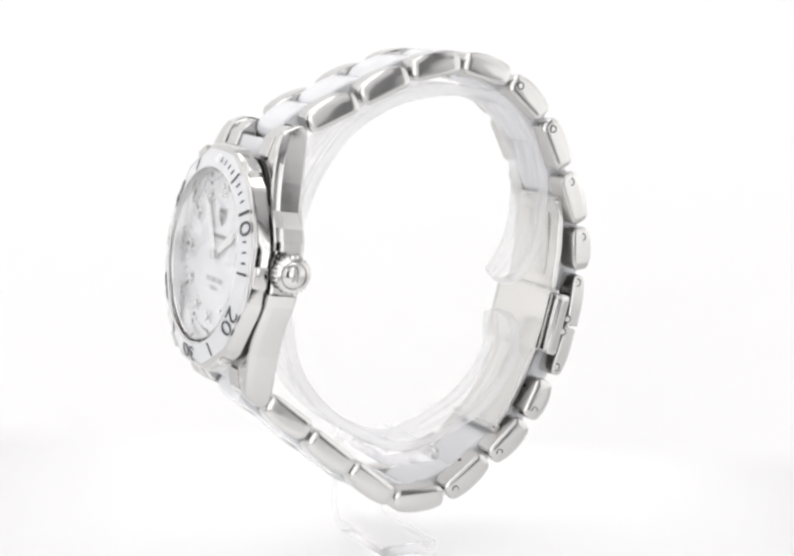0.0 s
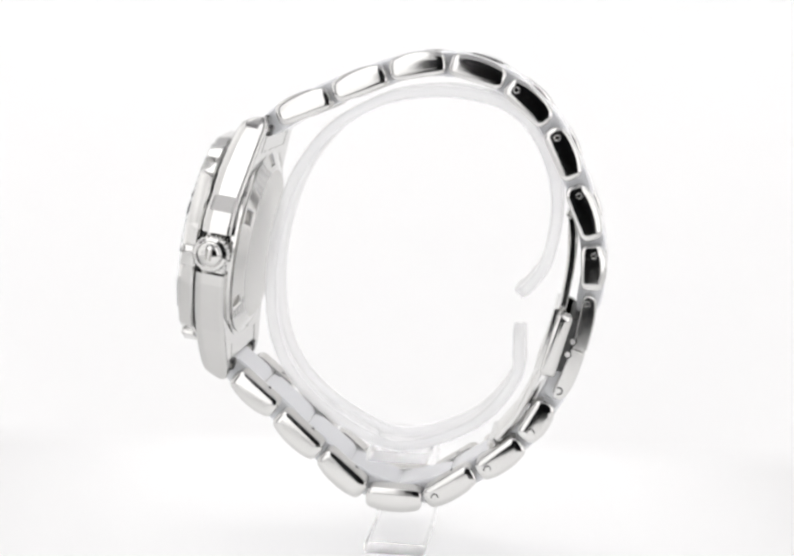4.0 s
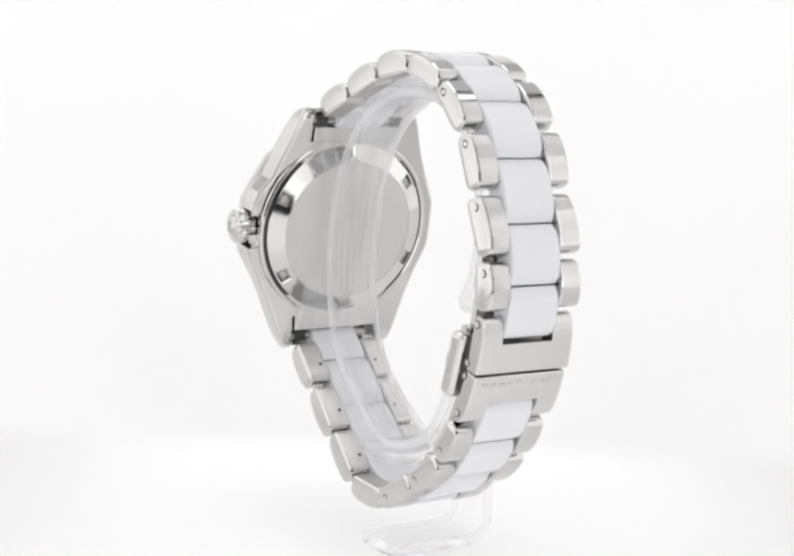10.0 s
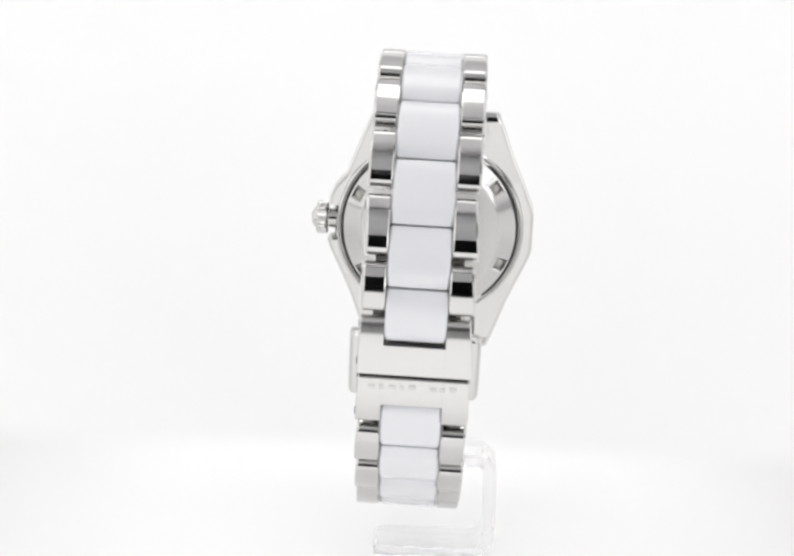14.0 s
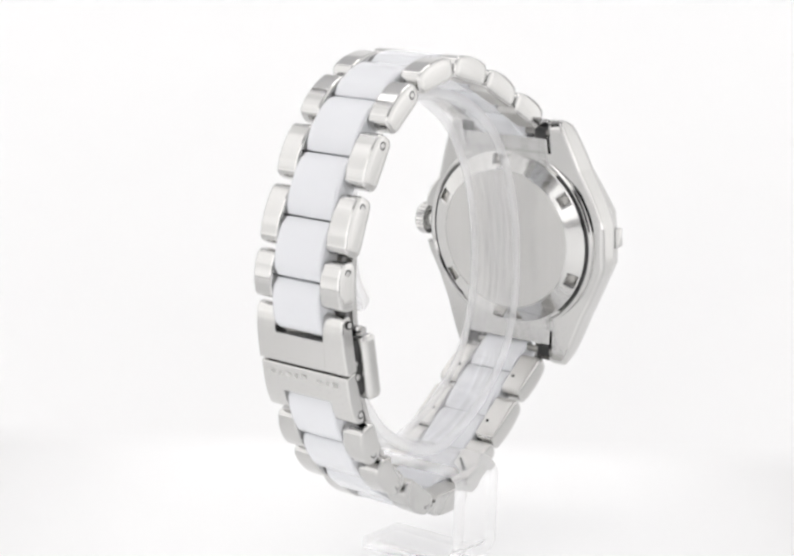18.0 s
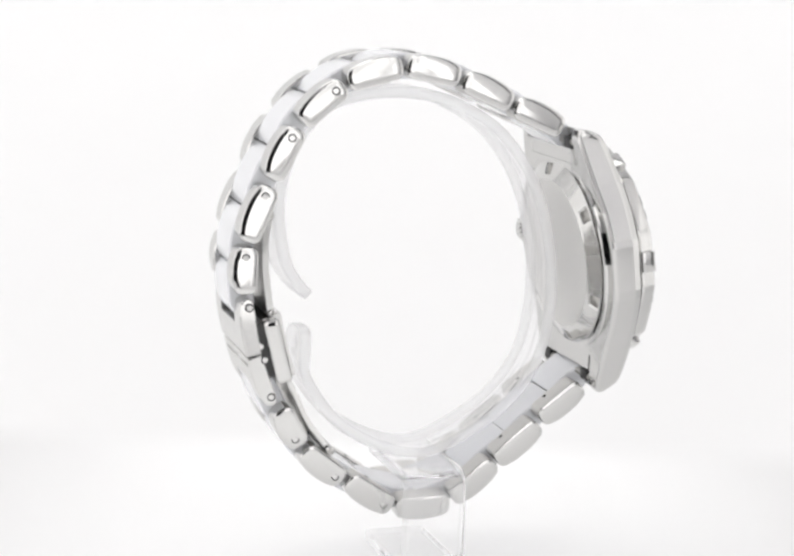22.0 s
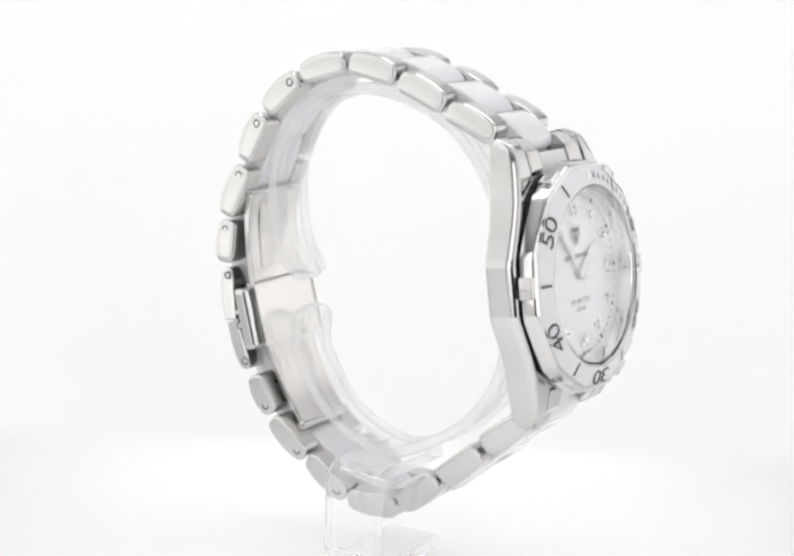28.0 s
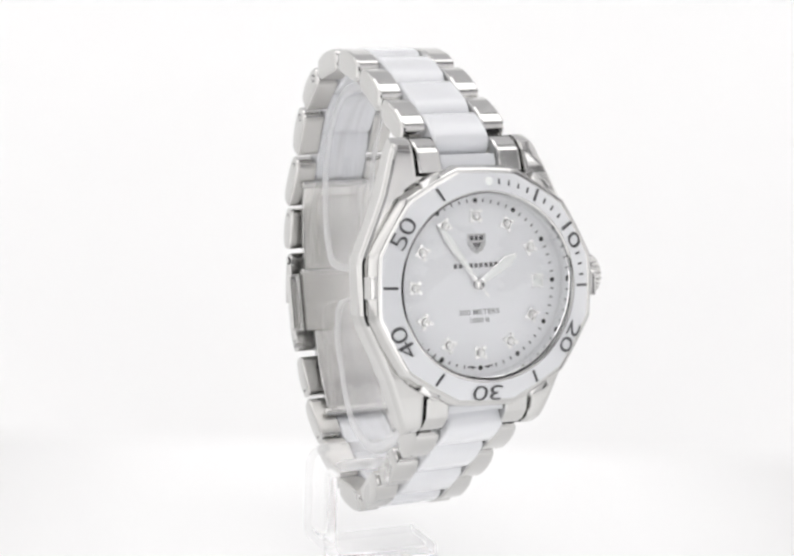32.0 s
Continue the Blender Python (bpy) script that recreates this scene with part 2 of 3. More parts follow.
def block(x0, x1, y0, y1, z0, z1, bevel=0.0):
    bm = bmesh.new()
    bmesh.ops.create_cube(bm, size=1)
    bm.transform(Matrix.Translation(((x0 + x1) / 2, (y0 + y1) / 2, (z0 + z1) / 2)) @ Matrix.Diagonal((x1 - x0, y1 - y0, z1 - z0, 1)))
    if bevel:
        bmesh.ops.bevel(bm, geom=bm.edges[:], offset=bevel, segments=2, affect="EDGES", profile=0.7)
    return bm


def text_mesh(words, size, depth=0.03, width=1.0, thin=0.0):
    """Raised lettering in the dial's plane, centred, in millimetres."""
    cu = bpy.data.curves.new("lettering", "FONT")
    cu.body, cu.size, cu.extrude, cu.align_x, cu.align_y = words, size, depth, "CENTER", "CENTER"
    cu.resolution_u, cu.offset, cu.space_character = 3, -thin, 1.0 - 3.5 * thin
    ob = bpy.data.objects.new("lettering", cu)
    scene.collection.objects.link(ob)
    bpy.context.view_layer.update()
    me = bpy.data.meshes.new_from_object(ob.evaluated_get(bpy.context.evaluated_depsgraph_get()))
    bm = bmesh.new()
    bm.from_mesh(me)
    bm.transform(Matrix.Diagonal((width, 1, 1, 1)))
    bpy.data.objects.remove(ob)
    bpy.data.curves.remove(cu)
    bpy.data.meshes.remove(me)
    return bm


def smooth_line(points, n):
    """A Catmull-Rom line through the points."""
    out = []
    ext = [points[0] * 2 - points[1], *points, points[-1] * 2 - points[-2]]
    for i in range(1, len(ext) - 2):
        for k in range(n):
            t = k / n
            a, b, c, d = ext[i - 1:i + 3]
            out.append(0.5 * ((2 * b) + (c - a) * t + (2 * a - 5 * b + 4 * c - d) * t ** 2 + (3 * b - a - 3 * c + d) * t ** 3))
    out.append(points[-1])
    return out


def strip(line, th, y0, y1, chamfer=0.3, round_end=0.0):
    """A band of thickness th along a line in the side plane."""
    left, right = [], []
    n = len(line)
    for k, p in enumerate(line):
        t = (line[min(k + 1, n - 1)] - line[max(k - 1, 0)]).normalized()
        o = Vector((-t.y, t.x)) * th / 2
        left.append(p + o)
        right.append(p - o)
    rows = []
    c = chamfer
    narrow, run = [], [0.0]
    for p, q in zip(line, line[1:]):
        run.append(run[-1] + (q - p).length)
    for d in run:
        short = max(0.0, round_end - min(d, run[-1] - d))
        narrow.append(1 - (round_end - math.sqrt(round_end ** 2 - short ** 2)) / ((y1 - y0) / 2))
    for y, d in ((y0, c), (y0 + c * 0.3, c * 0.3), (y0 + c, 0), (y1 - c, 0), (y1 - c * 0.3, c * 0.3), (y1, c)):
        f = d / th
        ring = [l.lerp(r, f) for l, r in zip(left, right)] + [r.lerp(l, f) for l, r in zip(left, right)][::-1]
        mid = (y0 + y1) / 2
        rows.append([(p.x, mid + (y - mid) * g, p.y) for p, g in zip(ring, narrow + narrow[::-1])])
    bm = bmesh.new()
    vs = [[bm.verts.new(p) for p in ring] for ring in rows]
    m = len(vs[0])
    for j, (a, b) in enumerate(zip(vs, vs[1:])):
        for i in range(m):
            face = bm.faces.new((a[i], a[(i + 1) % m], b[(i + 1) % m], b[i]))
            face.material_index = 1 if j != 2 or i in (n - 1, m - 1) else 0
    for ring in (vs[0], vs[-1]):
        for i in range(n - 1):
            face = bm.faces.new((ring[i], ring[i + 1], ring[m - 2 - i], ring[m - 1 - i]))
            face.material_index = 1
    return bm


# ---- the photo box ----


def box_part(name, bm, mat, label, category):
    ob = part(name, bm, mat, None, unit=1.0)
    return tagged(ob, label, category, kind="structure")


def sheet(name, line, mat, label, category):
    """A bent white sheet as wide as the box; line holds (depth, height)."""
    bm = strip([Vector(p) for p in line], 0.003, -0.249, 0.249, 0.0005)
    bm.transform(Matrix(((0, 1, 0, 0), (1, 0, 0, 0), (0, 0, 1, -0.0015), (0, 0, 0, 1))))
    bm.transform(Matrix.Rotation(radians(WALL_YAW), 4, "Z"))
    return box_part(name, bm, mat, label, category)


def backdrop():
    """Table sheet and back wall in one, joined by a cove."""
    r, y_foot, y_front = 0.11, 0.064, -0.225
    line = [(y_front, 0.0), (-0.1, 0.0), (y_foot * 0.5, 0.0), (y_foot, 0.0)]
    for k in range(1, 25):
        a = radians(90 * k / 24)
        line.append((y_foot + r * math.sin(a), r - r * math.cos(a)))
    line += [(y_foot + r, 0.15), (y_foot + r, 0.20)]
    sheet("backdrop", line, SWEEP, "white sheet with added glow that curves up from table to backdrop", "backdrop")
    sheet("curtain_back", [(y_foot + r, 0.2005), (y_foot + r, 0.30), (y_foot + r, 0.448)], FABRIC, "grey fabric above the white backdrop", "curtain")


LEFT, RIGHT, HEAD_ROOM = -0.072, 0.102, 0.17      # opening in the front, where the camera looks in
WALL_YAW = 4.0
backdrop()
box_part("floor", block(-0.3, 0.3, -0.235, 0.2, -0.02, -0.004), TABLE, "white table of the photo box", "table")
for x0, x1 in ((-0.25, LEFT), (RIGHT, 0.25)):
    box_part("floor_wing", block(x0, x1, -0.334, -0.245, -0.006, -0.001), TABLE, "white table top beside the camera's gap", "table")
box_part("floor_room", block(-1.2, 1.2, -1.0, 0.4, -0.06, -0.04), DARK_WALL, "dark floor of the unlit room below the table", "floor")
box_part("wall_west", block(-0.262, -0.25, -0.345, 0.21, -0.04, 0.45), PAPER, "white side wall of the photo box", "wall")
box_part("wall_east", block(0.25, 0.262, -0.345, 0.21, -0.04, 0.45), PAPER, "white side wall of the photo box", "wall")
box_part("ceiling", block(-0.262, 0.262, -0.35, 0.22, 0.452, 0.462), PAPER, "white lid of the photo box", "ceiling")
for name, bm, mat, label in (("light_panel", block(-0.235, 0.235, -0.03, 0.15, 0.442, 0.451, 0.002), PANEL, "lit white diffuser panel under the lid"),
                             ("light_panel", block(-0.249, -0.243, -0.265, 0.155, 0.004, 0.40, 0.002), SIDE_PANEL, "lit white diffuser panel on the side wall"),
                             ("light_panel", block(0.243, 0.249, -0.125, 0.155, 0.004, 0.22, 0.002), SIDE_PANEL, "low lit white diffuser panel on the side wall"),
                             ("light_panel", block(0.243, 0.249, -0.315, -0.278, 0.004, 0.40, 0.002), FRONT_PANEL, "lit white diffuser panel in the front corner of the side wall"),
                             ("light_panel", block(-0.198, LEFT - 0.004, -0.328, -0.323, 0.004, 0.40, 0.002), FRONT_PANEL, "lit white diffuser panel beside the opening"),
                             ("light_panel", block(RIGHT + 0.004, 0.24, -0.328, -0.323, 0.004, 0.40, 0.002), FRONT_PANEL, "lit white diffuser panel beside the opening")):
    tagged(part(name, bm, mat, None, unit=1.0), label, "lamp", kind="structure")


box_part("wall_front", merged(block(-0.262, LEFT, -0.345, -0.335, -0.04, 0.45), block(RIGHT, 0.262, -0.345, -0.335, -0.04, 0.45)), PAPER, "white front of the photo box beside its opening", "wall")
box_part("curtain_front", block(LEFT, RIGHT, -0.345, -0.337, HEAD_ROOM, 0.45), FABRIC, "grey fabric flap above the opening", "curtain")
box_part("curtain_side", block(0.2455, 0.2495, -0.186, -0.152, 0.004, 0.40, 0.001), SEAM, "dark grey fabric strip between the side panels", "curtain")
box_part("wall_room", block(-1.2, 1.2, -1.02, -1.0, -0.5, 1.5), DARK_WALL, "dark wall of the unlit room outside", "wall")

# ---- how the turntable turns, and the watch's own frame ----
TURN = (0.0, -18.27, -36.1, -53.22, -70.03, -86.96, -103.93, -120.77, -137.59, -154.53, -171.8, -189.45, -207.13, -224.45, -241.5, -258.48, -275.44)


def frame_of_watch(lean=0.0240):
    """x: forward through the dial, y: towards the crown, z: up; origin on the table below the middle of the bracelet."""
    crown_way = Vector((0.48628, -0.87322, lean)).normalized()
    ahead = Vector((-0.87367, -0.48653, 0.0))
    up = ahead.cross(crown_way).normalized()
    turn = Matrix((ahead, crown_way, up)).transposed().to_4x4()
    base = Vector((0, 0, FLOOR * MM)) + crown_way * (-2.79 * MM) - up * (FLOOR * MM)
    return Matrix.Translation(base) @ turn


REST = frame_of_watch()


def turntable_rows(rest):
    return [(2.0 * i, Matrix.Rotation(radians(a), 4, "Z") @ rest) for i, a in enumerate(TURN)]


# ---- the wristwatch: bracelet ----
watch = tagged(new("wristwatch"), "steel wristwatch with white ceramic links on a clear stand", "watch")
watch.matrix_world = REST
UP = Matrix.Translation((0, 0, FLOOR))          # from plan heights to heights over the table
TH = 3.8                                        # thickness of the links
# side view of each row of links: its two ends at mid thickness (u, v)
ROWS = (((21.0, -0.1), (12.8, 3.4)), ((12.2, 3.9), (4.1, 7.3)), ((3.4, 7.8), (-5.1, 9.4)), ((-6.0, 9.3), (-14.4, 7.0)),
        ((-15.1, 6.4), (-21.4, 0.9)), ((-22.1, -0.2), (-25.8, -7.7)), ((-26.0, -8.9), (-29.4, -17.0)), ((-29.3, -18.0), (-29.6, -25.0)),
        ((-28.7, -25.9), (-27.35, -34.35)), ((-27.2, -34.6), (-24.4, -42.3)),
        ((-23.6, -43.5), (-20.2, -49.5)), ((-19.7, -50.4), (-13.2, -55.6)), ((-12.3, -55.7), (-4.9, -60.7)), ((-4.1, -60.9), (4.9, -60.8)),
        ((5.6, -60.1), (12.5, -54.5)), ((13.0, -54.3), (19.9, -48.5)), ((20.4, -47.7), (27.1, -42.4)))
CLASP_UPPER, CLASP_LOWER = 8, 9
HALF, INNER = 8.15, 4.5
HEART = Vector((0.0, -24.0))


def placed(local, p0, p1):
    """Points (along, outward) laid on the row from p0 to p1."""
    a, b = Vector(p0), Vector(p1)
    mid, along = (a + b) / 2, (b - a).normalized()
    out = Vector((-along.y, along.x))
    if out.dot(mid - HEART) < 0:
        out = -out
    return [tuple(mid + along * x + out * y) for x, y in local]


def link_profile(p0, p1, th=TH, square=0):
    """Side view of a link: arched outside, flat inside, round ends; square cuts one end straight."""
    length = (Vector(p1) - Vector(p0)).length + 0.15
    half, pts = length / 2, []

    def corner(sx, sy, r, top):
        arc = []
        for k in range(6):
            f = radians(90 * k / 5)
            arc.append((sx * (half - r + r * math.cos(f)), top - sy * r + sy * r * math.sin(f)))
        return arc
    r_a, r_b = (0.3 if square > 0 else 1.35), (0.3 if square < 0 else 1.35)
    crown_h, end_h = th / 2 + 0.2, th / 2 - 0.2
    pts += corner(1, 1, r_a, end_h if r_a > 1 else end_h + 0.15)
    for k in range(1, 10):
        x = (half - r_a) + (-(half - r_b) - (half - r_a)) * k / 10
        edge = end_h + (0.15 if (square > 0 and x > 0) or (square < 0 and x < 0) else 0.0)
        pts.append((x, edge + (crown_h - edge) * (1 - min(1, abs(x) / (half - 0.9)) ** 2)))
    pts += corner(-1, 1, r_b, end_h if r_b > 1 else end_h + 0.15)[::-1]
    pts += corner(-1, -1, r_b, -th / 2)
    pts += corner(1, -1, r_a, -th / 2)[::-1]
    return pts


def pin_on(parent, at, y, sign):
    """A split pin in its round seat, on the side of a link."""
    u, v = at
    ring = [(u + 0.66 * math.cos(2 * math.pi * k / 16), v + 0.66 * math.sin(2 * math.pi * k / 16)) for k in range(16)]
    # near-black disc paints the shade of the seat round the pin
    part("recess_shade", lofted([[(a, y - sign * 0.2, b) for a, b in ring], [(a, y + sign * 0.02, b) for a, b in ring]]), RECESS_SHADE, parent, matrix=UP)
    rows = []
    for r, d in ((0.47, -0.2), (0.47, 0.02), (0.36, 0.09), (0.12, 0.09)):
        rows.append([(u + r * math.cos(2 * math.pi * k / 14), y + sign * d, v + r * math.sin(2 * math.pi * k / 14)) for k in range(14)])
    part("pin", lofted(rows), STEEL, parent, matrix=UP)


def bracelet():
    pinned = {4, 5, 6, 7, 8, 10, 11, 12}
    for i, (p0, p1) in enumerate(ROWS):
        if i in (CLASP_UPPER, CLASP_LOWER):
            continue
        prof = placed(link_profile(p0, p1), p0, p1)
        for sign in (-1, 1):
            bm = cushion(prof, sign * INNER, sign * HALF)
            mid = (Vector(p0) + Vector(p1)) / 2
            if sign > 0:
                rise, swing = (-0.065, 0.0) if i >= 10 else ((0.0, 0.11) if i >= 6 else (0.0, 0.0))
            else:
                rise, swing = (-0.06, 0.0) if i >= 10 else ((0.075, 0.0) if i >= 6 else (0.0, 0.0))
            for vert in bm.verts:
                if abs(vert.co.y) > HALF - 0.5:
                    vert.co.y += rise * (vert.co.z - mid.y) + swing * (vert.co.x - mid.x)
            bmesh.ops.recalc_face_normals(bm, faces=bm.faces)
            way = (mid - HEART).normalized()
            for face in bm.faces:
                if face.normal.x * way.x + face.normal.z * way.y < -0.6:
                    face.material_index = 1
            link = part("outer_link", bm, STEEL, watch, "polished steel outer link", UP, smooth=20, edge=WORN, soft=True)
            if i in pinned:
                length = (Vector(p1) - Vector(p0)).length
                at = placed([(-length / 2 + 1.55 if i < 10 else length / 2 - 1.55, 0.1)], p0, p1)[0]
                pin_on(link, at, sign * (HALF + 0.06) + rise * (at[1] - mid.y) + swing * (at[0] - mid.x), sign)
            if i in (10, 11, 12, 14, 15, 16):
                hole = placed([(x - 1.2, y - TH / 2 + 0.02) for x, y in ((0.3 * math.cos(k * math.pi / 6), 0.0) for k in range(12))], p0, p1)
                out = Vector(placed([(-1.2, -TH / 2 + 0.1)], p0, p1)[0]) - Vector(placed([(-1.2, -TH / 2 - 0.02)], p0, p1)[0])
                rim = [(u, sign * 5.5 + 0.3 * math.sin(k * math.pi / 6), v) for k, (u, v) in enumerate(hole)]
                # hole drawn as a near-black disc, its shade in the colour
                part("tool_hole_shade", lofted([[(u - out.x, y, v - out.y) for u, y, v in rim], [(u + out.x, y, v + out.y) for u, y, v in rim]]), RECESS_SHADE, link, matrix=UP)
    # white middle links bridge from the middle of one row to the middle of the next
    mids = [((Vector(a) + Vector(b)) / 2) for a, b in ROWS]
    for i in range(len(ROWS) - 1):
        if i == CLASP_UPPER:
            continue
        a, b = mids[i], mids[i + 1]
        joint = (Vector(ROWS[i][1]) + Vector(ROWS[i + 1][0])) / 2
        if i == CLASP_UPPER - 1:
            b = a + (joint - a) + (Vector(ROWS[i + 1][1]) - Vector(ROWS[i + 1][0])) * 0.45
        if i == CLASP_LOWER:
            a = Vector(ROWS[i][0]).lerp(Vector(ROWS[i][1]), 0.55)
        middle_link(a, joint, b)
    middle_link(Vector((23.4, -2.6)), Vector(ROWS[0][0]), mids[0])
    middle_link(mids[-1], Vector(ROWS[-1][1]), Vector((29.8, -40.3)))


def middle_link(a, joint, b):
    """A glossy white link with a domed outside and round ends, bent over the joint."""
    gap = 0.09
    n = 8
    line = []
    for k in range(n + 1):
        s = gap / 9 + (1 - 2 * gap / 9) * k / n
        bend = a * (1 - s) ** 2 + joint * 2 * s * (1 - s) + b * s ** 2
        line.append(bend.lerp(a.lerp(b, s), 0.35))
    outer, inner = [], []
    for k, p in enumerate(line):
        t = (line[min(k + 1, n)] - line[max(k - 1, 0)]).normalized()
        o = Vector((-t.y, t.x))
        if o.dot(p - HEART) < 0:
            o = -o
        e = min(k, n - k)
        drop = (0.75, 0.16, 0.03, 0, 0)[min(e, 4)]
        outer.append(p + o * (1.78 - drop + 0.42 * (1 - (2 * k / n - 1) ** 2)))
        inner.append(p - o * (1.75 - drop * 0.7))
    prof = [tuple(p) for p in outer] + [tuple(p) for p in inner[::-1]]
    return part("middle_link", prism(prof, -INNER + 0.06, INNER - 0.06, 0.34), CERAMIC, watch, "glossy white ceramic middle link", UP, smooth=50)


def clasp():
    """Butterfly clasp: two cover plates with a notch for the white links, two push buttons and folding blades."""
    def thin(y):
        return y * 0.84 + 0.3 if y > 0 else y * 0.42 + 0.3
    p0, p1 = ROWS[CLASP_UPPER]
    q0, q1 = ROWS[CLASP_LOWER]
    for (a, b), solid, label in (((p0, p1), (0.47, 1.0), "brushed steel upper clasp cover"), ((q0, q1), (0.0, 0.53), "brushed steel lower clasp cover with engraved maker's mark")):
        A, B = Vector(a), Vector(b)
        length = (B - A).length
        prof = placed([(x, thin(y)) for x, y in link_profile(a, b, square=1 if solid[1] == 1.0 else -1)], a, b)
        arms = [prism(prof, -HALF - 0.15, -INNER, 0.25, 0.02), prism(prof, INNER, HALF + 0.15, 0.02, 0.25)]
        lo, hi = ((f - 0.5) * length for f in solid)
        bridge = []
        for x, y in link_profile(a, b, square=1 if solid[1] == 1.0 else -1):
            x = min(max(x, lo - 0.1), hi + 0.1)
            if not bridge or abs(bridge[-1][0] - x) + abs(bridge[-1][1] - y) > 0.05:
                bridge.append((x, thin(y)))
        arms.append(prism(placed(bridge, a, b), -INNER + 0.0, INNER, 0.004))
        whole = merged(*arms)
        whole.normal_update()
        mid = (A + B) / 2
        for vert in whole.verts:
            if vert.co.y > HALF - 0.5:
                vert.co.y += 0.09 * (vert.co.x - mid.x)
            elif vert.co.y < 0.5 - HALF and solid[1] == 1.0:
                vert.co.y += 0.08 * (vert.co.z - mid.y)
        for face in whole.faces:
            face.material_index = 1 if abs(face.normal.y) > 0.4 else 0
        body = part("clasp_cover", whole, BRUSHED, watch, label, UP, edge=STEEL)
        ends = ((-length / 2 + 1.2, 0.3), (length / 2 - 1.1, -0.6)) if solid[1] == 1.0 else ((-length / 2 + 1.0, -0.7), (length / 2 - 1.3, 0.3))
        for e in ends:
            at = placed([e], a, b)[0]
            for s in (-1, 1):
                pin_on(body, at, s * (HALF + 0.15) + (0.09 * (at[0] - mid.x) if s > 0 else 0.0), s)
        if solid[0] == 0.0:
            # the engraved mark, as plain strokes
            for k in range(9):
                if k == 3:
                    continue
                y, w = -5.9 + k * 1.48, (0.5, 0.36, 0.55, 0.42)[k % 4]
                stroke = placed([(x - length * 0.5 + 1.6, yy + 1.945) for x, yy in rounded(1.3 if k in (0, 4) else 1.0, 0.02, 0.008, 2)], a, b)
                part("mark_stroke", prism(stroke, y - w, y + w, 0.01), ENGRAVED, body, matrix=UP)
    for s in (-1, 1):
        a, b = (-25.75, -28.8), (-23.15, -38.8)
        # a thumb pad with a full, rounded outer face
        rings = []
        for y, d in ((7.4, 0.25), (7.55, 0.05), (7.8, 0.0), (9.0, 0.0), (9.3, 0.1), (9.48, 0.3), (9.58, 0.65), (9.62, 1.0)):
            local = rounded(10.3 - 2 * d, 2.5 - 1.7 * d, max(0.15, 0.75 - 0.5 * d), 6)
            rings.append([(u, s * (y - 0.16 * o), v) for (u, v), (x, o) in zip(placed(local, a, b), local)])
        part("push_button", lofted(rings), STEEL, watch, "polished steel push button of the clasp", UP, soft=True)
    # near-black block fills the gap behind the covers as its shade
    core = placed([(x, y) for x, y in rounded(8.8, 1.35, 0.3, 3)], (-27.0, -29.3), (-25.05, -38.4))
    part("clasp_gap_shade", prism(core, -8.2, 8.2, 0.1), RECESS_SHADE, watch, "near-black block for the shaded gap inside the clasp covers", UP)
    # folding blades lie along the inside of the bracelet
    for line, th, w, label in ((((-25.6, -13.5), (-26.1, -17.0), (-26.0, -21.5), (-25.3, -27.0), (-24.9, -28.6)), 1.1, 6.6, "satin steel upper folding blade"),
                               (((-25.3, -15.6), (-25.42, -20.0), (-25.22, -23.0), (-24.8, -26.2)), 0.3, 4.0, "thin steel inner leaf of the upper blade"),
                               (((-22.6, -37.4), (-20.9, -41.2), (-18.5, -46.2), (-14.8, -51.2)), 0.9, 5.9, "satin steel lower folding blade")):
        pts = smooth_line([Vector(p) for p in line], 12)
        part("folding_blade", strip(pts, th, -w, w, 0.15), SATIN, watch, label, UP, edge=SATIN if th < 0.5 else STEEL)
    for at, w in (((-25.6, -13.4), 6.9), ((-14.9, -51.0), 6.6), ((-24.8, -28.6), 7.2), ((-22.5, -37.5), 6.6)):
        rows = [[(at[0] + r * math.cos(2 * math.pi * k / 20), y, at[1] + r * math.sin(2 * math.pi * k / 20)) for k in range(20)] for y, r in ((-w, 0.5), (-w + 0.2, 0.75), (w - 0.2, 0.75), (w, 0.5))]
        barrel = part("hinge_barrel", lofted(rows), STEEL, watch, "round steel hinge of the folding clasp", UP)
        for side in (-1, 1):
            rows = [[(at[0] + r * math.cos(2 * math.pi * k / 16), side * (w + d), at[1] + r * math.sin(2 * math.pi * k / 16)) for k in range(16)] for r, d in ((0.36, -0.1), (0.36, 0.06), (0.2, 0.12))]
            part("hinge_pin", lofted(rows), DARK_STEEL, barrel, matrix=UP)
    pts = smooth_line([Vector(p) for p in ((-24.5, -28.4), (-23.4, -33.0), (-21.8, -38.2))], 10)
    part("clasp_plate", strip(pts, 1.5, -7.5, 7.5, 0.12), SATIN, watch, "satin steel centre plate of the clasp", UP, edge=STEEL)


# ---- the wristwatch: head ----
TILT = radians(8.0)
HEAD = Matrix.Translation((34.3, -0.35, -20.1 + FLOOR)) @ Matrix(((0, -math.sin(TILT), math.cos(TILT), 0), (1, 0, 0, 0), (0, math.cos(TILT), math.sin(TILT), 0), (0, 0, 0, 1))) @ Matrix.Rotation(radians(-0.5), 4, "Z")
FACE = HEAD @ Matrix.Translation((-0.45, 0, 0))
BEZEL = HEAD @ Matrix.Translation((0, -0.25, 0)) @ Matrix.Rotation(radians(-2.3), 4, "Z")
DIAL_Z = -2.7


